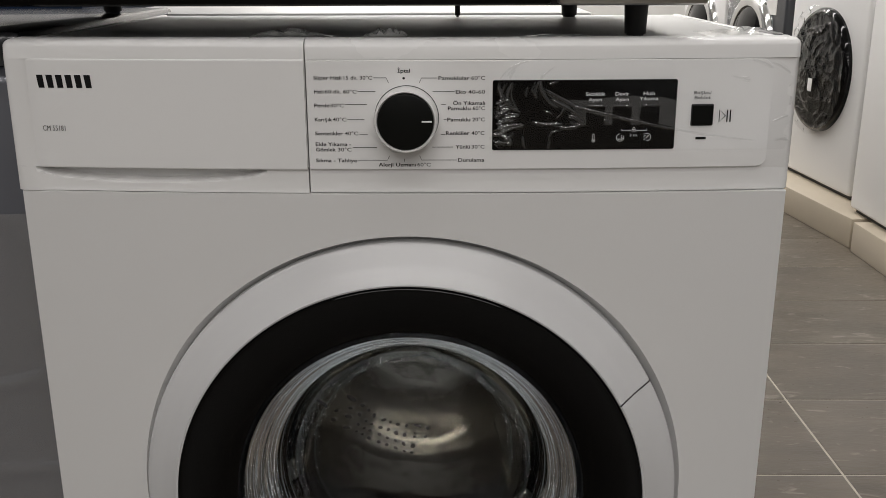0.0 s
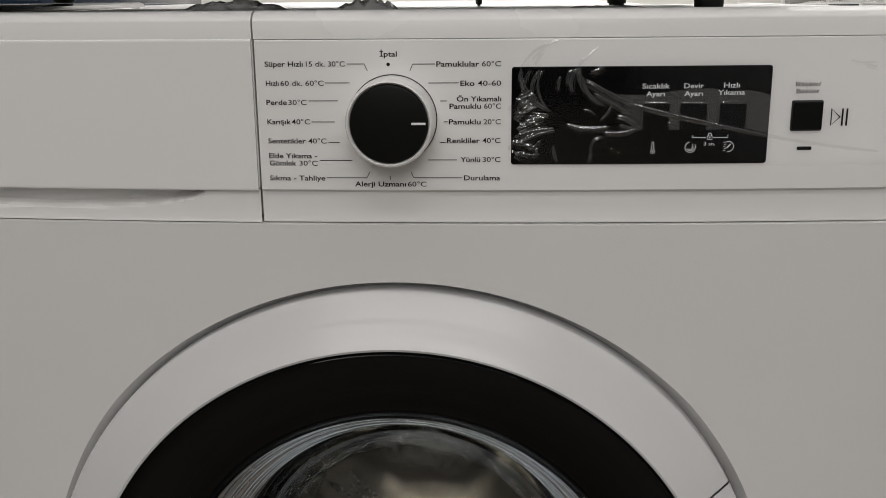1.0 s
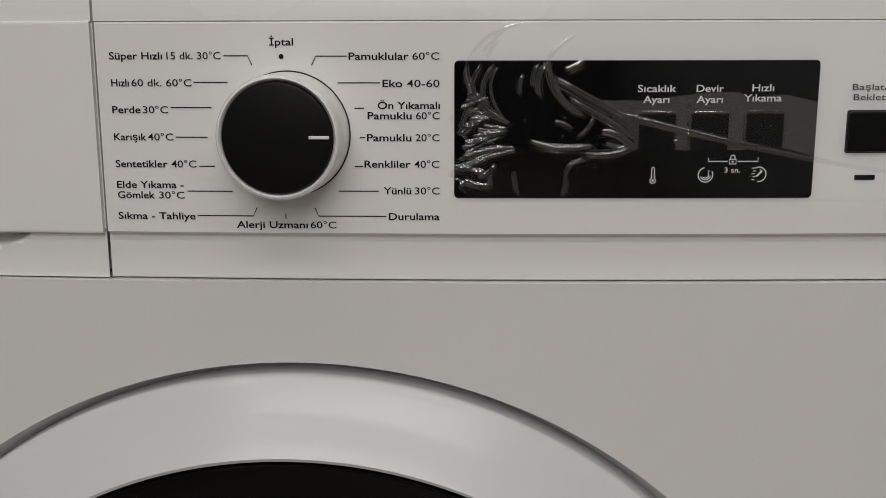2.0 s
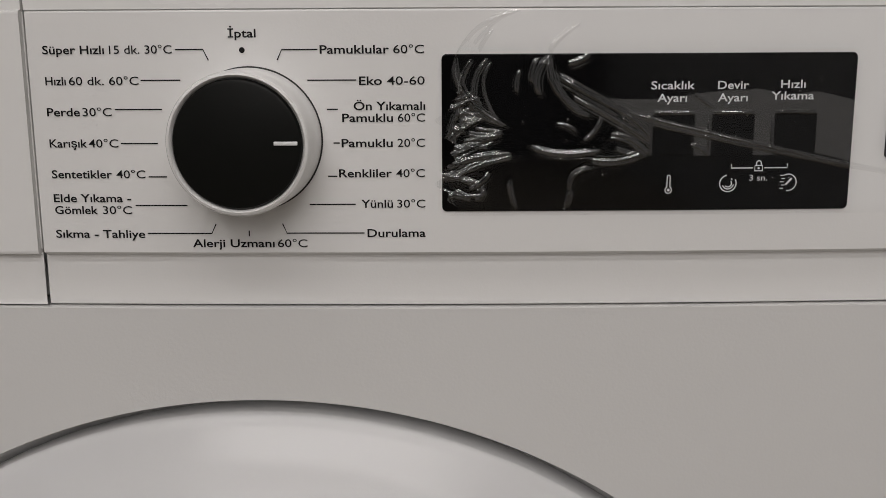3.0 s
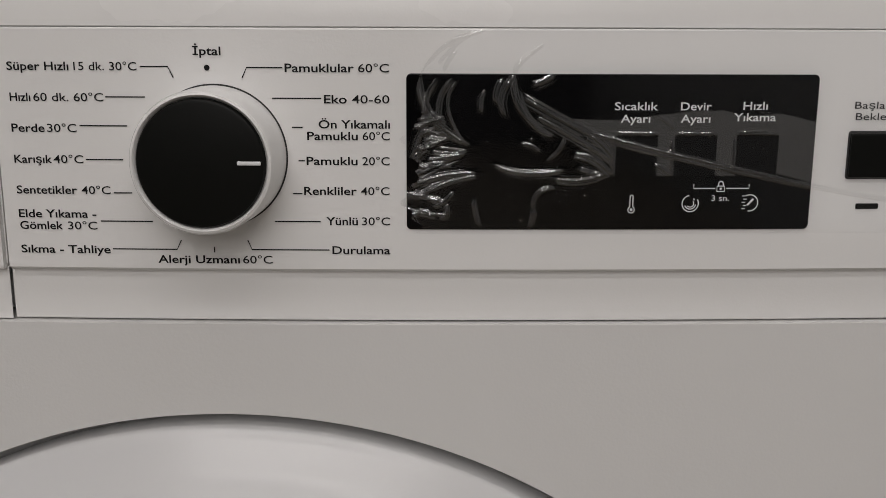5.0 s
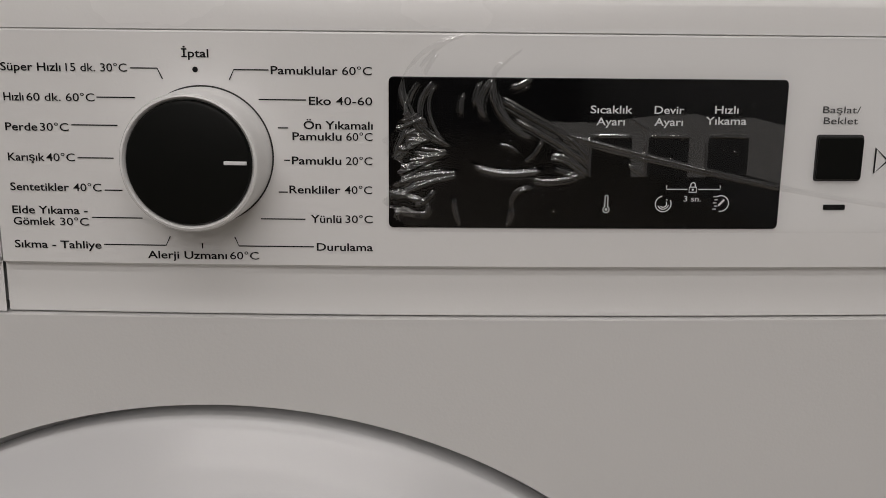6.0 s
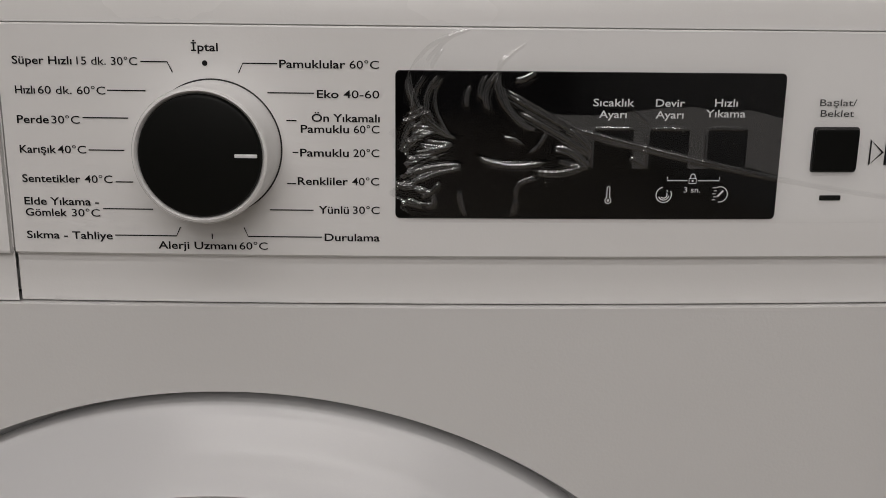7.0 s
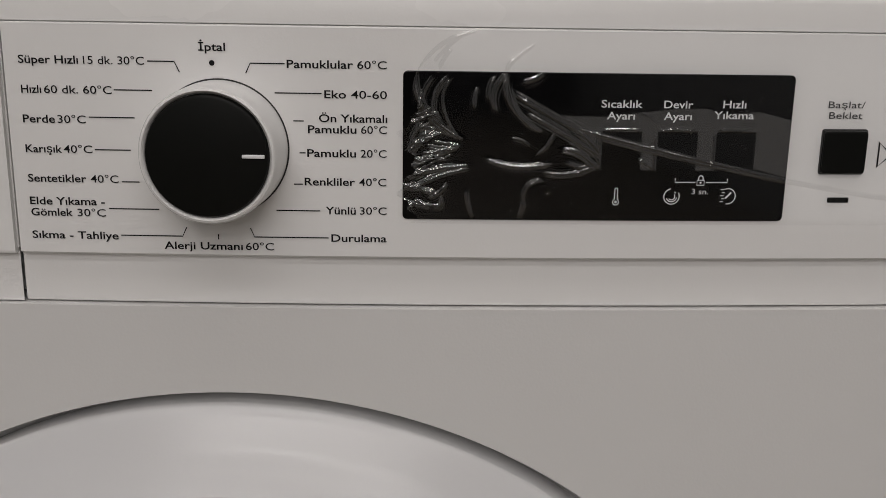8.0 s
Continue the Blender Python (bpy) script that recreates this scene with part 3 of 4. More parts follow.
# three fields of holes round the drum's back, in four staggered rows
BACK_HOLES = []
for field in (0, 120, 240):
    for row in range(4):
        r = 0.1180 + 0.0125 * row
        for k in range(10):
            turn = radians(field - 144 + 1.2 * row) + (k + 0.5 * (row % 2)) * 0.0128 / r
            BACK_HOLES.append((DOOR_X + r * math.cos(turn), DOOR_Z + r * math.sin(turn)))


def drum_holes():
    bm = bmesh.new()
    for k in range(72):
        a0 = 360 * k / 72
        for j in range(8):
            y = 0.125 + 0.019 * j + (0.0125 if k % 2 else 0)
            if k % 24 in (3, 4, 5):
                continue
            m = Matrix.Translation((DOOR_X, y, DOOR_Z)) @ Euler((0, -radians(a0), 0)).to_matrix().to_4x4() @ Matrix.Translation((0.2052, 0, 0)) @ Euler((0, radians(90), 0)).to_matrix().to_4x4()
            bmesh.ops.create_circle(bm, cap_ends=True, segments=10, radius=0.0032, matrix=m)
    for x, z in BACK_HOLES:
        bmesh.ops.create_circle(bm, cap_ends=True, segments=12, radius=0.0029, matrix=Matrix.Translation((x, 0.3492, z)) @ Euler((radians(90), 0, 0)).to_matrix().to_4x4())
    return bm


def hole_rims():
    """Cones added round the drum's back holes, bright to give the edges' glints."""
    bm = bmesh.new()
    for x, z in BACK_HOLES:
        bmesh.ops.create_cone(bm, cap_ends=False, segments=12, radius1=0.0043, radius2=0.0028, depth=0.0020, matrix=Matrix.Translation((x, 0.3488, z)) @ Euler((radians(90), 0, 0)).to_matrix().to_4x4())
    return bm


tagged(part("hole_rims", hole_rims(), CHROME, drum), kind="stuff")
tagged(part("drum_holes", drum_holes(), STEEL_HOLE, drum, "", False), kind="stuff")
for a in (82, 202, 322):
    bm = bmesh.new()
    box(bm, -0.030, 0.030, 0.12, 0.322, -0.085, 0.006, 0.018, 4)
    for v in bm.verts:
        v.co.x *= 0.45 + 0.55 * (v.co.z + 0.085) / 0.091
    bmesh.ops.transform(bm, matrix=Matrix.Translation((DOOR_X, 0, DOOR_Z)) @ Euler((0, -radians(a - 90), 0)).to_matrix().to_4x4() @ Matrix.Translation((0, 0, 0.203)), verts=bm.verts)
    part("drum_lifter", bm, STEEL, drum, "steel drum lifter")


# ---- protective film on the fascia ----
RIDGES = []


def ridge(ax, az, bx, bz, cx, cz, width=0.0007, height=0.0006):
    """A crease of the film along a bent line through three guide points, in thousandths of a metre from the display's upper left corner."""
    pts = []
    for i in range(15):
        t = i / 14
        pts.append(((1 - t) ** 2 * ax + 2 * t * (1 - t) * bx + t * t * cx, (1 - t) ** 2 * az + 2 * t * (1 - t) * bz + t * t * cz))
    px, pz = 0.0688 + np.array(pts)[:, 0] / 1000, 0.8178 - np.array(pts)[:, 1] / 1000
    nx, nz = -(cz - az), cx - ax
    size = math.hypot(nx, nz)
    spread = width / 0.0008
    for off, wide, high in ((0, 0.52, 0.50), (0.62, 0.42, 0.30), (-0.55, 0.42, 0.32), (1.15, 0.38, 0.17), (-1.2, 0.38, 0.15)):
        k = off * spread * (1 + 0.35 * math.sin(len(RIDGES) * 2.3))
        RIDGES.append((px + k * nx / size / 1000, pz - k * nz / size / 1000, max(width * wide, 0.00026), height * high))


ridge(4, 0, 4, 16, 22, 24, 0.0007, 0.0010)
ridge(5, 0, 5, 18, 18, 23, 0.0005, 0.0005)
ridge(11, 1, 4, 9, 8, 16)
ridge(16, 1, 8, 8, 12, 19)
ridge(17, 2, 9, 10, 20, 24, 0.0005, 0.0005)
ridge(26, 5, 24, 9, 25, 13, 0.0006, 0.0006)
ridge(32, 1, 29, 6, 30, 10, 0.0006, 0.0007)
ridge(36, 0, 29, 8, 33, 14, 0.0008, 0.0008)
ridge(35.5, 0, 34, 12, 45, 18, 0.0007, 0.0010)
ridge(36.5, 4, 39, 18, 50, 21, 0.0008, 0.0006)
ridge(38, 7, 50, 14, 62, 20, 0.0011, 0.0012)
ridge(43, 14, 55, 20, 69.5, 29, 0.0008, 0.0010)
ridge(61, 20, 66, 23, 69.5, 28, 0.0009, 0.0009)
ridge(56, 27, 62, 26, 69.5, 34, 0.0011, 0.0009)
ridge(57, 31, 62, 33, 68, 34, 0.0007, 0.0006)
ridge(53, 21, 52, 26, 47, 29, 0.0005, 0.0008)
ridge(38, 23, 42, 23, 45, 26, 0.0005, 0.0006)
ridge(29, 30, 37, 35, 54, 32, 0.0009, 0.0008)
ridge(49, 35, 59, 37, 68, 33, 0.0009, 0.0007)
ridge(51, 38, 42, 38, 43, 46, 0.0008, 0.0006)
ridge(43, 45, 43, 48, 41.5, 52, 0.0008, 0.0006)
ridge(22.5, 41, 23, 47, 25, 52, 0.0007, 0.0006)
ridge(1, 35, 9, 30, 20, 26, 0.0010, 0.0009)
ridge(1, 38, 10, 33, 24, 33, 0.0009, 0.0008)
ridge(6, 40, 14, 35, 24, 34, 0.0006, 0.0009)
ridge(1, 31, 5, 24, 13, 21, 0.0009, 0.0009)
ridge(7, 26, 6, 22, 13, 21, 0.0008, 0.0009)
ridge(8, 26, 14, 28, 20, 26, 0.0008, 0.0006)
ridge(9, 45, 14, 43, 16, 39, 0.0008, 0.0008)
ridge(11, 49, 14, 48, 14, 44, 0.0007, 0.0008)
ridge(1, 44, 1, 50, 4, 52, 0.0008, 0.0008)
ridge(2, 28, 4, 20, 7, 16.5, 0.0006, 0.0008)
ridge(2, 42, 6, 41, 10, 37, 0.0007, 0.0007)
ridge(4, 1, 9, -11, 27, -14, 0.0005, 0.0010)
ridge(3, -1, 8, -9, 20, -13, 0.0004, 0.0007)
ridge(7, -3, 10, -9, 16, -11, 0.0006, 0.0008)
ridge(35, 0, 39, -6, 46, -10, 0.0005, 0.0006)
ridge(10, -2, 13, -8, 23, -14, 0.0006, 0.0004)
ridge(12, 0, 14, -5, 17, -8, 0.0006, 0.0005)
ridge(35.5, 0, 36, -3, 38.5, -5, 0.0006, 0.0006)
ridge(41.5, 3.5, 46, 3, 49, 0, 0.0009, 0.0006)
ridge(60, 19, 90, 27, 146, 39.5, 0.0005, 0.0009)
ridge(66, 22.3, 95, 29.3, 142, 39, 0.0004, 0.0005)
ridge(124, 34.6, 160, 43, 203, 47, 0.0005, 0.0007)
ridge(83, 13, 88, 16, 90, 18, 0.0005, 0.0004)
ridge(83, 30, 87, 31, 89.5, 34, 0.0006, 0.0007)
ridge(69.6, 19, 69.6, 27, 69.5, 34, 0.0005, 0.0005)
ridge(89.4, 20, 89, 27, 89.6, 34, 0.0004, 0.0004)
ridge(90, 19.6, 97, 19.4, 105, 19.8, 0.0004, 0.0005)
ridge(110.6, 20, 110.2, 27, 110.6, 34, 0.0004, 0.0004)
ridge(111, 19.6, 118, 19.4, 126, 19.8, 0.0004, 0.0005)
ridge(70, 19.6, 77, 19.4, 85, 19.8, 0.0004, 0.0005)
ridge(192, -14, 203, -12, 210, -7, 0.0007, 0.0008)
ridge(206, -12, 220, -9, 226, 0, 0.0006, 0.0006)
ridge(223, 4, 227, 14, 224, 26, 0.0007, 0.0007)
ridge(212, 33, 219, 30, 226, 27, 0.0007, 0.0009)
ridge(214, 47, 221, 45, 227, 47, 0.0007, 0.0008)
ridge(178, -2, 184, 0, 193, -1, 0.0006, 0.0006)
ridge(0, 40, -1.5, 45, 1, 50, 0.0006, 0.0008)
ridge(-1.5, 44, 0, 50, 4, 51.5, 0.0006, 0.0007)
ridge(186, 0, 190, 2, 194, 1, 0.0010, 0.0003)

gather = random.Random(11)
for _ in range(34):
    gz = gather.uniform(14, 51)
    gx = gather.uniform(-1.0, 7.0) + 4 * max(0, 1 - abs(gz - 24) / 10)
    reach, rise = gather.uniform(3, 9), gather.uniform(-4, 2)
    ridge(gx, gz, gx + reach * 0.4, gz + rise * 0.2 + gather.uniform(-1, 1), gx + reach, gz + rise, gather.uniform(0.0003, 0.0006), gather.uniform(0.0004, 0.0009))

speck = random.Random(4)
for _ in range(80):
    sx, sz = speck.choice(((56, 44), (52, 40), (123, 8), (115, 44), (118, 24), (97, 24))) if speck.random() < 0.7 else (speck.uniform(5, 130), speck.uniform(2, 50))
    sx, sz = sx + speck.gauss(0, 4), sz + speck.gauss(0, 3.5)
    RIDGES.append((0.0688 + np.array([sx, sx + speck.uniform(0.2, 0.9)]) / 1000, 0.8178 - np.array([sz, sz + speck.uniform(-0.3, 0.3)]) / 1000, speck.uniform(0.00025, 0.00042), 0.00016))


def film_sheet():
    x0, x1, z0, z1 = 0.0665, 0.2975, 0.7640, 0.8323
    X, Z = np.meshgrid(np.concatenate([np.linspace(x0, 0.140, 380), np.linspace(0.1402, 0.2100, 290), np.linspace(0.2105, x1, 200)]), np.linspace(z0, z1, 330))
    H = np.zeros_like(X)
    for px, pz, w, h in RIDGES:
        near = (X > px.min() - 4 * w) & (X < px.max() + 4 * w) & (Z > pz.min() - 4 * w) & (Z < pz.max() + 4 * w)
        xs, zs = X[near], Z[near]
        best = np.full(xs.shape, 1.0)
        along = np.zeros(xs.shape)
        for i in range(len(px) - 1):
            ax, az, dx, dz = px[i], pz[i], px[i + 1] - px[i], pz[i + 1] - pz[i]
            t = np.clip(((xs - ax) * dx + (zs - az) * dz) / (dx * dx + dz * dz), 0, 1)
            d = np.hypot(xs - ax - t * dx, zs - az - t * dz)
            along = np.where(d < best, (i + t) / (len(px) - 1), along)
            best = np.minimum(best, d)
        taper = np.clip(np.sin(np.pi * np.clip(along, 0.02, 0.98)) * 1.6, 0, 1)
        H[near] += h * taper * np.exp(-(best / w) ** 2)
    Y = -BOW * (1 - (X / 0.3) ** 2) + LEAN * np.maximum(Z - SEAM_Z, 0) - 0.0013 - H
    # rounded upper left and right corners, ragged left edge
    r = 0.024
    cut = ((X < x0 + 0.005 + r) & (Z > z1 - r) & (np.hypot(X - x0 - 0.005 - r, Z - z1 + r) > r)) | (X < x0 + 0.0035 + 0.0028 * np.sin(Z * 330) + 0.0012 * np.sin(Z * 1150)) | ((Z > 0.800) & (X < x0 + 0.005))
    # lower right corner rounded, right edge torn
    cut |= (X > x1 - 0.004 + 0.0025 * np.sin(Z * 410) + 0.0010 * np.sin(Z * 1300)) | ((X > x1 - r) & (Z > z1 - r) & (np.hypot(X - x1 + r, Z - z1 + r) > r))
    # where the film stands off the glass between the keys it looks hazy
    upper = np.interp(X, (0.120, 0.1384, 0.1645, 0.1755, 0.1817, 0.1945, 0.2068), (0.8030, 0.8026, 0.8056, 0.8058, 0.8040, 0.8049, 0.8019))
    lower = np.where(X < 0.1385, 0.8025 - (X - 0.122) * 0.8, np.where(X < 0.1945, 0.7838, 0.7846 - (X - 0.1945) * 0.25))
    haze = (X > 0.121) & (X < 0.2066) & (Z < upper) & (Z > lower)
    for k0, k1 in TOUCH_KEYS:
        haze &= ~((X > k0 + 0.0003) & (X < k1 - 0.0003) & (Z > 0.7838) & (Z < 0.7977))
    # folds above this height take the brightened film
    crease = H > 0.00009
    me = bpy.data.meshes.new("protective_film")
    idx = np.arange(X.size).reshape(X.shape)
    quad = np.stack([idx[:-1, :-1], idx[:-1, 1:], idx[1:, 1:], idx[1:, :-1]], -1).reshape(-1, 4)
    keep = ~(cut[:-1, :-1] | cut[1:, 1:] | cut[1:, :-1] | cut[:-1, 1:]).reshape(-1)
    hz = np.where(crease, 2, haze)[:-1, :-1].reshape(-1)[keep]
    me.from_pydata(np.stack([X, Y, Z], -1).reshape(-1, 3).tolist(), [], quad[keep].tolist())
    me.materials.append(FILM), me.materials.append(FILM_HAZE), me.materials.append(FILM_CREASE_GLINT)
    me.polygons.foreach_set("material_index", hz.astype(np.int32))
    me.polygons.foreach_set("use_smooth", np.ones(len(me.polygons), bool))
    return me


film = new("protective_film", film_sheet())
film.parent = washer
film.visible_shadow = False
tagged(film, "clear wrinkled protective film over the display")


def crumple(name, cx, cy, cz, sx, sy, h, seed, label=""):
    """A crumpled loose edge of clear film."""
    rng = random.Random(seed)
    bm = bmesh.new()
    n = 14
    g = [[None] * (n + 1) for _ in range(7)]
    for j in range(7):
        for i in range(n + 1):
            u, v = i / n, j / 6
            z = h * (math.sin(math.pi * u) ** 0.6) * (math.sin(math.pi * (0.15 + 0.85 * v)) ** 0.8) * (0.35 + 0.9 * rng.random())
            g[j][i] = bm.verts.new((cx + (u - 0.5) * sx + rng.uniform(-1, 1) * sx / n * 0.4, cy + (v - 0.5) * sy + rng.uniform(-1, 1) * sy / 16, cz + z))
    for j in range(6):
        for i in range(n):
            bm.faces.new((g[j][i], g[j][i + 1], g[j + 1][i + 1], g[j + 1][i]))
    ob = part(name, bm, FILM_CRUMPLE, washer, label)
    ob.visible_shadow = False
    return ob


crumple("loose_film", -0.085, 0.018, 0.8470, 0.060, 0.03, 0.0065, 3, "loose crumpled clear film edge")
crumple("loose_film", -0.012, 0.018, 0.8472, 0.034, 0.02, 0.0070, 5)
crumple("loose_film", 0.262, 0.030, 0.8480, 0.060, 0.06, 0.0050, 8)
crumple("loose_film", 0.120, 0.020, 0.8470, 0.050, 0.02, 0.0018, 9)

# ---- room shell ----
X0, X1, Y0, Y1 = -2.25, 2.10, -9.0, 6.0


def shell(name, args, mat, label):
    ob = part(name, boxed(*args), mat, None, label, False)
    return tagged(ob, kind="structure")


shell("wall_north", (X0 - 0.15, X1 + 0.15, Y1, Y1 + 0.15, 0, CEIL), WALL_PAINT, "white painted shop wall")
# out of view; dark so that the display and door ring mirror little light
shell("wall_south", (X0 - 0.15, X1 + 0.15, Y0 - 0.15, Y0, 0, CEIL), DARK_WALL, "unseen wall darkened to keep reflections black")
# side walls out of view, greyed to dim their reflection in film and glass
shell("wall_east", (X1, X1 + 0.15, Y0, Y1, 0, CEIL), GREY_WALL, "unseen side wall greyed to dim reflections")
shell("wall_west", (X0 - 0.15, X0, Y0, Y1, 0, CEIL), GREY_WALL, "unseen side wall greyed to dim reflections")
shell("ceiling", (X0 - 0.15, X1 + 0.15, Y0 - 0.15, Y1 + 0.15, CEIL, CEIL + 0.12), CEILING_PAINT, "white tiled ceiling")
floor = shell("floor", (X0 - 0.15, X1 + 0.15, Y0 - 0.15, Y1 + 0.15, -0.12, -0.0014), GROUT, "grey slate floor tiles with pale joints")

# ---- neighbours ----


def plain_washer(loc, rz, body_mat, ring_mat, label, w=0.6, h=0.85, d=0.55, door_z=0.43, door_r=0.23, top_mat=None, porthole=True):
    """A front loader with its front on local y = 0, facing local -y."""
    t = thing("washing_machine", loc, label, "washing machine", "other washing machines", rz=rz)
    part("cabinet", boxed(-w / 2, w / 2, 0, d, 0.015, h - 0.03, bevel=0.012, seg=3), body_mat, t)
    part("top_board", boxed(-w / 2, w / 2, 0.004, d, h - 0.03, h, bevel=0.006), top_mat or body_mat, t)
    part("kick_strip", boxed(-w / 2 + 0.01, w / 2 - 0.01, 0.02, 0.06, 0.0, 0.02), BLACK_RUBBER, t)
    if porthole:
        rim = part("door_rim", revolve([(door_r, 0.0), (door_r, -0.012), (door_r - 0.012, -0.028), (door_r - 0.035, -0.036), (door_r - 0.055, -0.030), (door_r - 0.060, -0.010)], 0, door_z, 64), ring_mat, t)
        part("door_glass", revolve([(door_r - 0.055, -0.022), (door_r - 0.075, -0.034), (0.08, -0.050), (0.0005, -0.054)], 0, door_z, 64), BLACK_GLOSS, rim, "black door glass")
        part("control_strip", boxed(-w / 2 + 0.02, w / 2 - 0.02, -0.004, 0.004, h - 0.14, h - 0.045, bevel=0.003), body_mat, t)
    return t


PL_H = 0.10
ROW_TURN, ROW_X, ROW_Y = 4.5, 1.40, 2.826


def row_place(t, out=0.0):
    """A place on the row of fronts, t metres along from the nearest wrapped machine, out metres towards the aisle."""
    k = radians(ROW_TURN)
    return (ROW_X - t * math.sin(k) - out * math.cos(k), ROW_Y + t * math.cos(k) - out * math.sin(k), PL_H)


a = plain_washer(row_place(0), -90 + ROW_TURN, WHITE_STEEL, BLACK_GLOSS, "white washing machine with black porthole wrapped in film on a plinth", w=0.60, door_z=0.425, door_r=0.225)
b = plain_washer(row_place(0.70), -90 + ROW_TURN, DARK_TOP, CHROME, "dark grey washing machine with chrome porthole ring and paper note", w=0.66, door_z=0.45, door_r=0.235)
part("paper_note", boxed(0.14, 0.24, -0.003, -0.0005, 0.60, 0.70), PAPER, b, "white paper note")
plain_washer(row_place(1.36), -90 + ROW_TURN, WHITE_STEEL, CHROME, "white washing machine with chrome porthole ring on a plinth", w=0.62, door_z=0.45, door_r=0.235)
plain_washer((1.375, 2.07, PL_H), -90, WHITE_STEEL, BLACK_GLOSS, "white washing machine on the plinth beside the aisle", w=0.64, porthole=False)


def wrap_film():
    """Crumpled film stretched over a porthole."""
    bm = bmesh.new()
    n, rows = 110, 34
    rings = []
    for j in range(rows):
        r = 0.234 * (1 - j / (rows - 0.98))
        ring = []
        for i in range(n):
            t = 2 * math.pi * i / n
            x, z = r * math.cos(t), r * math.sin(t)
            fold = max(0, 1 - abs(noise.noise(Vector((x * 14, z * 20, 3.1)))) * 5) ** 2 + 0.6 * max(0, 1 - abs(noise.noise(Vector((x * 34, z * 30, 7.7)))) * 5) ** 2
            fold *= 0.35 + 0.9 * max(0.0, z / 0.234) + 0.5 * (r / 0.234) ** 3
            ring.append(bm.verts.new((x, -0.036 - 0.024 * (j / rows) - 0.009 * fold, 0.425 + z)))
        rings.append(ring)
    for p, q in zip(rings, rings[1:]):
        for i in range(n):
            bm.faces.new((p[i], p[(i + 1) % n], q[(i + 1) % n], q[i]))
    return bm


wf = part("wrapping_film", wrap_film(), FILM_WRAP, a, "crumpled clear wrapping over the porthole")
wf.visible_shadow = False
part("paper_sticker", boxed(0.034, 0.066, -0.0665, -0.0650, 0.356, 0.402, bevel=0.0006), PAPER, a, "small white sticker")
p = part("display_plinth", boxed(1.335, 2.08, 1.20, 2.252, 0, PL_H, bevel=0.004), PLINTH, None)
tagged(p, "low cream laminate display plinth on the floor", "plinth", "display plinths")
p = part("display_plinth", boxed(-2.1, 0, 0, 0.66, 0, PL_H, bevel=0.004), PLINTH, None)
p.matrix_world = pose(1.3435, 2.284, 0, 0, 0, -90 + 6.5)
tagged(p, "low cream laminate display plinth on the floor", "plinth", "display plinths")

# machines back to back behind, and the dark one beside
plain_washer((-0.09, 1.03, 0), 180, WHITE_STEEL, CHROME, "white washing machine standing back to back behind", w=0.60, h=0.845, d=0.56)
plain_washer((-0.715, 1.03, 0), 180, DARK_STEEL, CHROME, "dark blue-grey washing machine standing behind", w=0.60, h=0.862, d=0.56, top_mat=NAVY_GLOSS)
side = plain_washer((-0.612, 0.055, 0), 0, DARK_STEEL, BLACK_GLOSS, "dark grey washing machine with glossy film beside the white one", w=0.60, h=0.850, d=0.44, top_mat=DARK_TOP, porthole=False)



def wrinkled_sheet(x0, x1, z0, z1, y):
    """A loose sheet of wrapping in front of a flat front, with slanting creases."""
    bm = bmesh.new()
    nx, nz = 60, 110
    g = [[None] * (nz + 1) for _ in range(nx + 1)]
    for i in range(nx + 1):
        for j in range(nz + 1):
            x, z = x0 + (x1 - x0) * i / nx, z0 + (z1 - z0) * j / nz
            slow = noise.noise(Vector((x * 7 + z * 2.5, z * 3.2, 1.7)))
            fold = max(0, 1 - abs(noise.noise(Vector((x * 9 - z * 7, z * 10 + x * 5, 5.2)))) * 6) ** 2
            g[i][j] = bm.verts.new((x, y - 0.004 - 0.006 * slow - 0.004 * fold, z))
    for i in range(nx):
        for j in range(nz):
            bm.faces.new((g[i][j], g[i + 1][j], g[i + 1][j + 1], g[i][j + 1]))
    return bm


sheet = part("wrapping_film", wrinkled_sheet(-0.295, 0.299, 0.05, 0.70, -0.002), clear_film("loose_wrapping_film", 0.14, 0.97, 0.20, 0.09), side, "loose creased clear wrapping")
sheet.visible_shadow = False

# oven on feet on the top boards
oven = thing("countertop_oven", (-0.08, 0.2, 0.8447), "black countertop oven on rubber feet atop the machines", "oven")
OZ = 0.0255


def oven_part(name, x0, x1, y0, y1, z0, z1, mat, label="", bevel=0.004):
    return part(name, boxed(x0 + 0.08, x1 + 0.08, y0 - 0.2, y1 - 0.2, z0, z1, bevel=bevel), mat, oven, label)


oven_part("body", -0.37, 0.2270, 0.012, 0.385, OZ, 0.36, OVEN_BLACK)
oven_part("glass_door", -0.37, 0.112, -0.008, 0.010, OZ + 0.001, 0.35, BLACK_GLOSS, "black glass door")
oven_part("control_strip", 0.116, 0.2270, -0.006, 0.010, OZ + 0.001, 0.35, SILVER, "silver control strip")


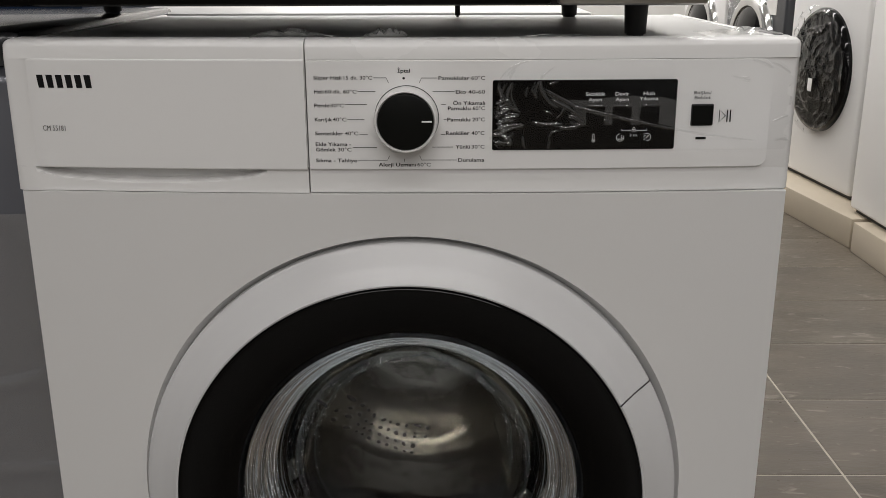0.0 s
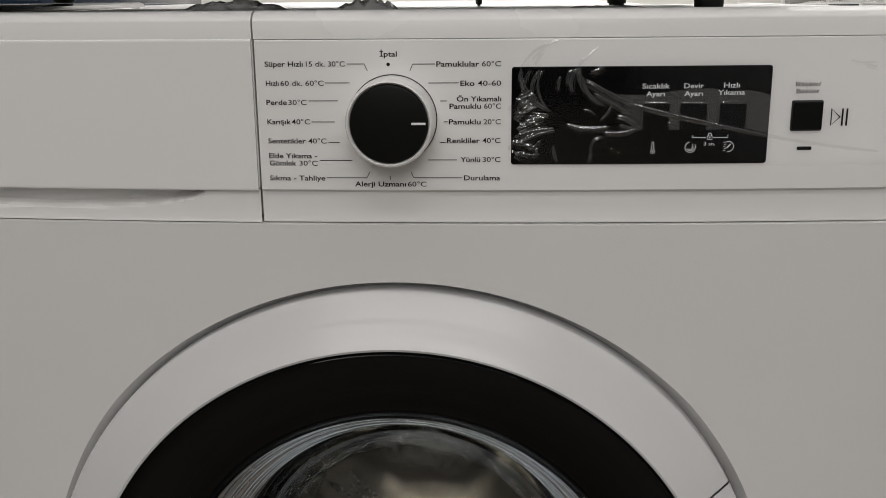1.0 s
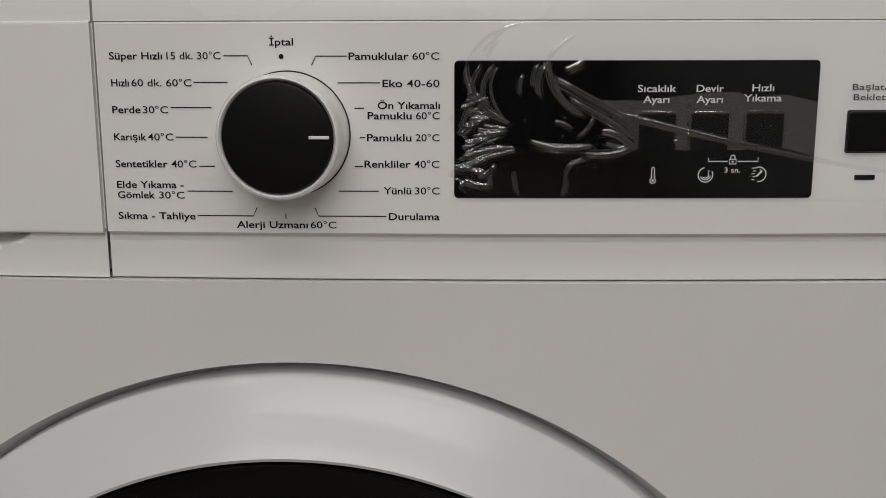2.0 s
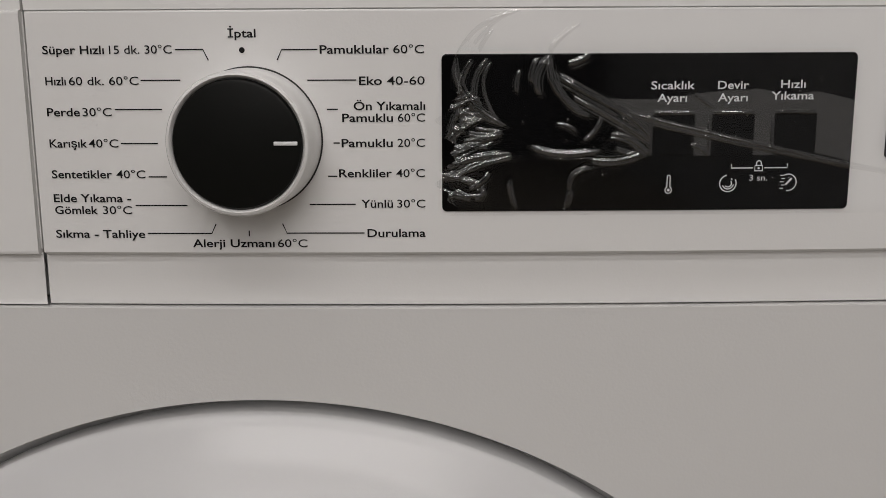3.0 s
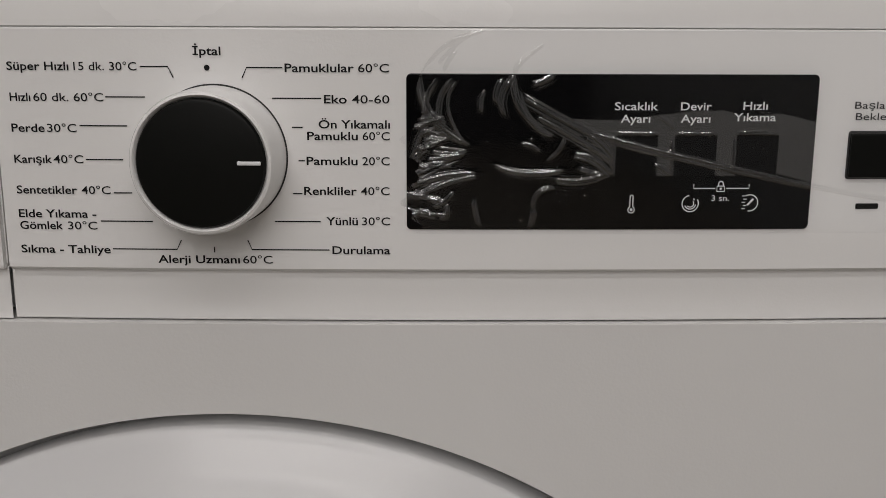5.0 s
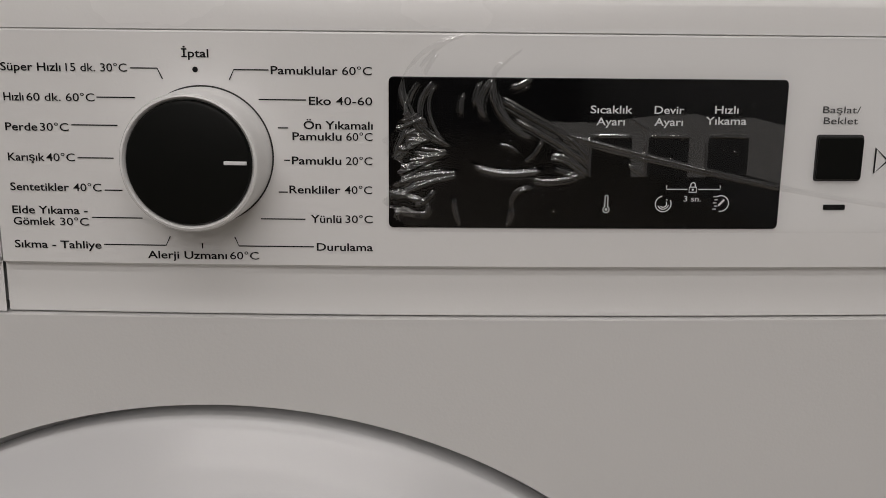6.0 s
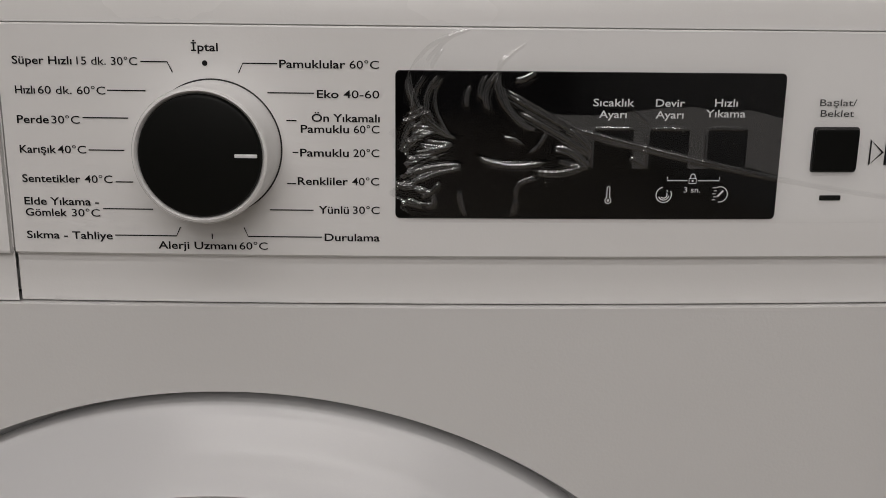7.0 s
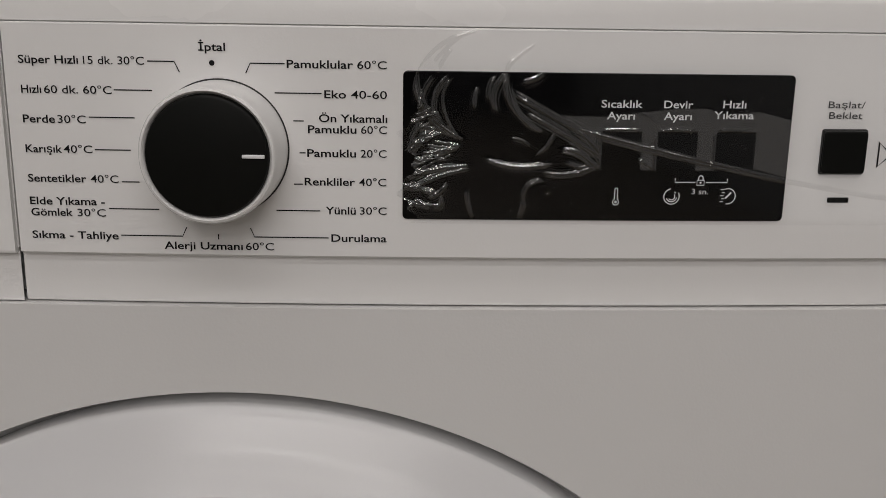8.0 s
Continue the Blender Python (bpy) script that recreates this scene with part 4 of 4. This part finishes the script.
def oven_foot(x, y, r, h, up=0.0):
    bm = bmesh.new()
    bmesh.ops.create_cone(bm, cap_ends=True, segments=24, radius1=r * 0.86, radius2=r, depth=h - up, matrix=Matrix.Translation((x + 0.08, y - 0.2, (h + up) / 2 + 0.0002)))
    bmesh.ops.bevel(bm, geom=[e for e in bm.edges if abs(e.verts[0].co.z - e.verts[1].co.z) < 1e-5], offset=0.0015, segments=2, affect="EDGES")
    part("foot", bm, BLACK_RUBBER, oven, "black rubber foot")


oven_foot(0.1860, 0.062, 0.0097, OZ + 0.001)
oven_foot(0.1670, 0.355, 0.0095, OZ + 0.001)
oven_foot(-0.3380, 0.355, 0.0110, OZ + 0.001, 0.0055)
oven_foot(0.0440, 0.355, 0.0034, OZ + 0.001)

# ceiling lamps' housings, all out of view, the extra strips' too
for ly in LAMP_Y:
    t = thing("ceiling_light", (STRIP_X, ly, CEIL), "unseen long white ceiling strip light", "ceiling light", "ceiling lights")
    part("housing", boxed(-STRIP_LONG / 2 - 0.03, STRIP_LONG / 2 + 0.03, -0.10, 0.10, -0.012, 0.0), WHITE_PLASTIC, t)
    part("diffuser", boxed(-STRIP_LONG / 2, STRIP_LONG / 2, -STRIP_WIDE / 2, STRIP_WIDE / 2, -0.018, -0.0125), lamp_mat, t)

# ---- floor tiles ----
TX, TY, JOINT = 0.60, 0.3148, 0.0050
bm = boxed(-TX / 2 + JOINT / 2, TX / 2 - JOINT / 2, -TY / 2 + JOINT / 2, TY / 2 - JOINT / 2, -0.0035, 0.0, bevel=0.0006, seg=1)
tile_mesh = mesh_of("tile", bm, SLATE)
far_tiles = bmesh.new()
for i in range(-5, 3):
    for j in range(-31, 16):
        cx, cy = 0.757 + TX * (i + 0.5), 0.832 + TY * (j + 0.5)
        if not (X0 - 0.2 < cx < X1 + 0.2 and Y0 < cy < Y1):
            continue
        if j >= -13:
            tile = new("tile", tile_mesh)
            tile.parent = floor
            tile.location = (cx, cy, random.uniform(-0.0003, 0.0003))
        else:
            box(far_tiles, cx - TX / 2 + JOINT / 2, cx + TX / 2 - JOINT / 2, cy - TY / 2 + JOINT / 2, cy + TY / 2 - JOINT / 2, -0.0035, 0.0)
tagged(part("tile_field", far_tiles, SLATE, floor, "", False), kind="stuff")
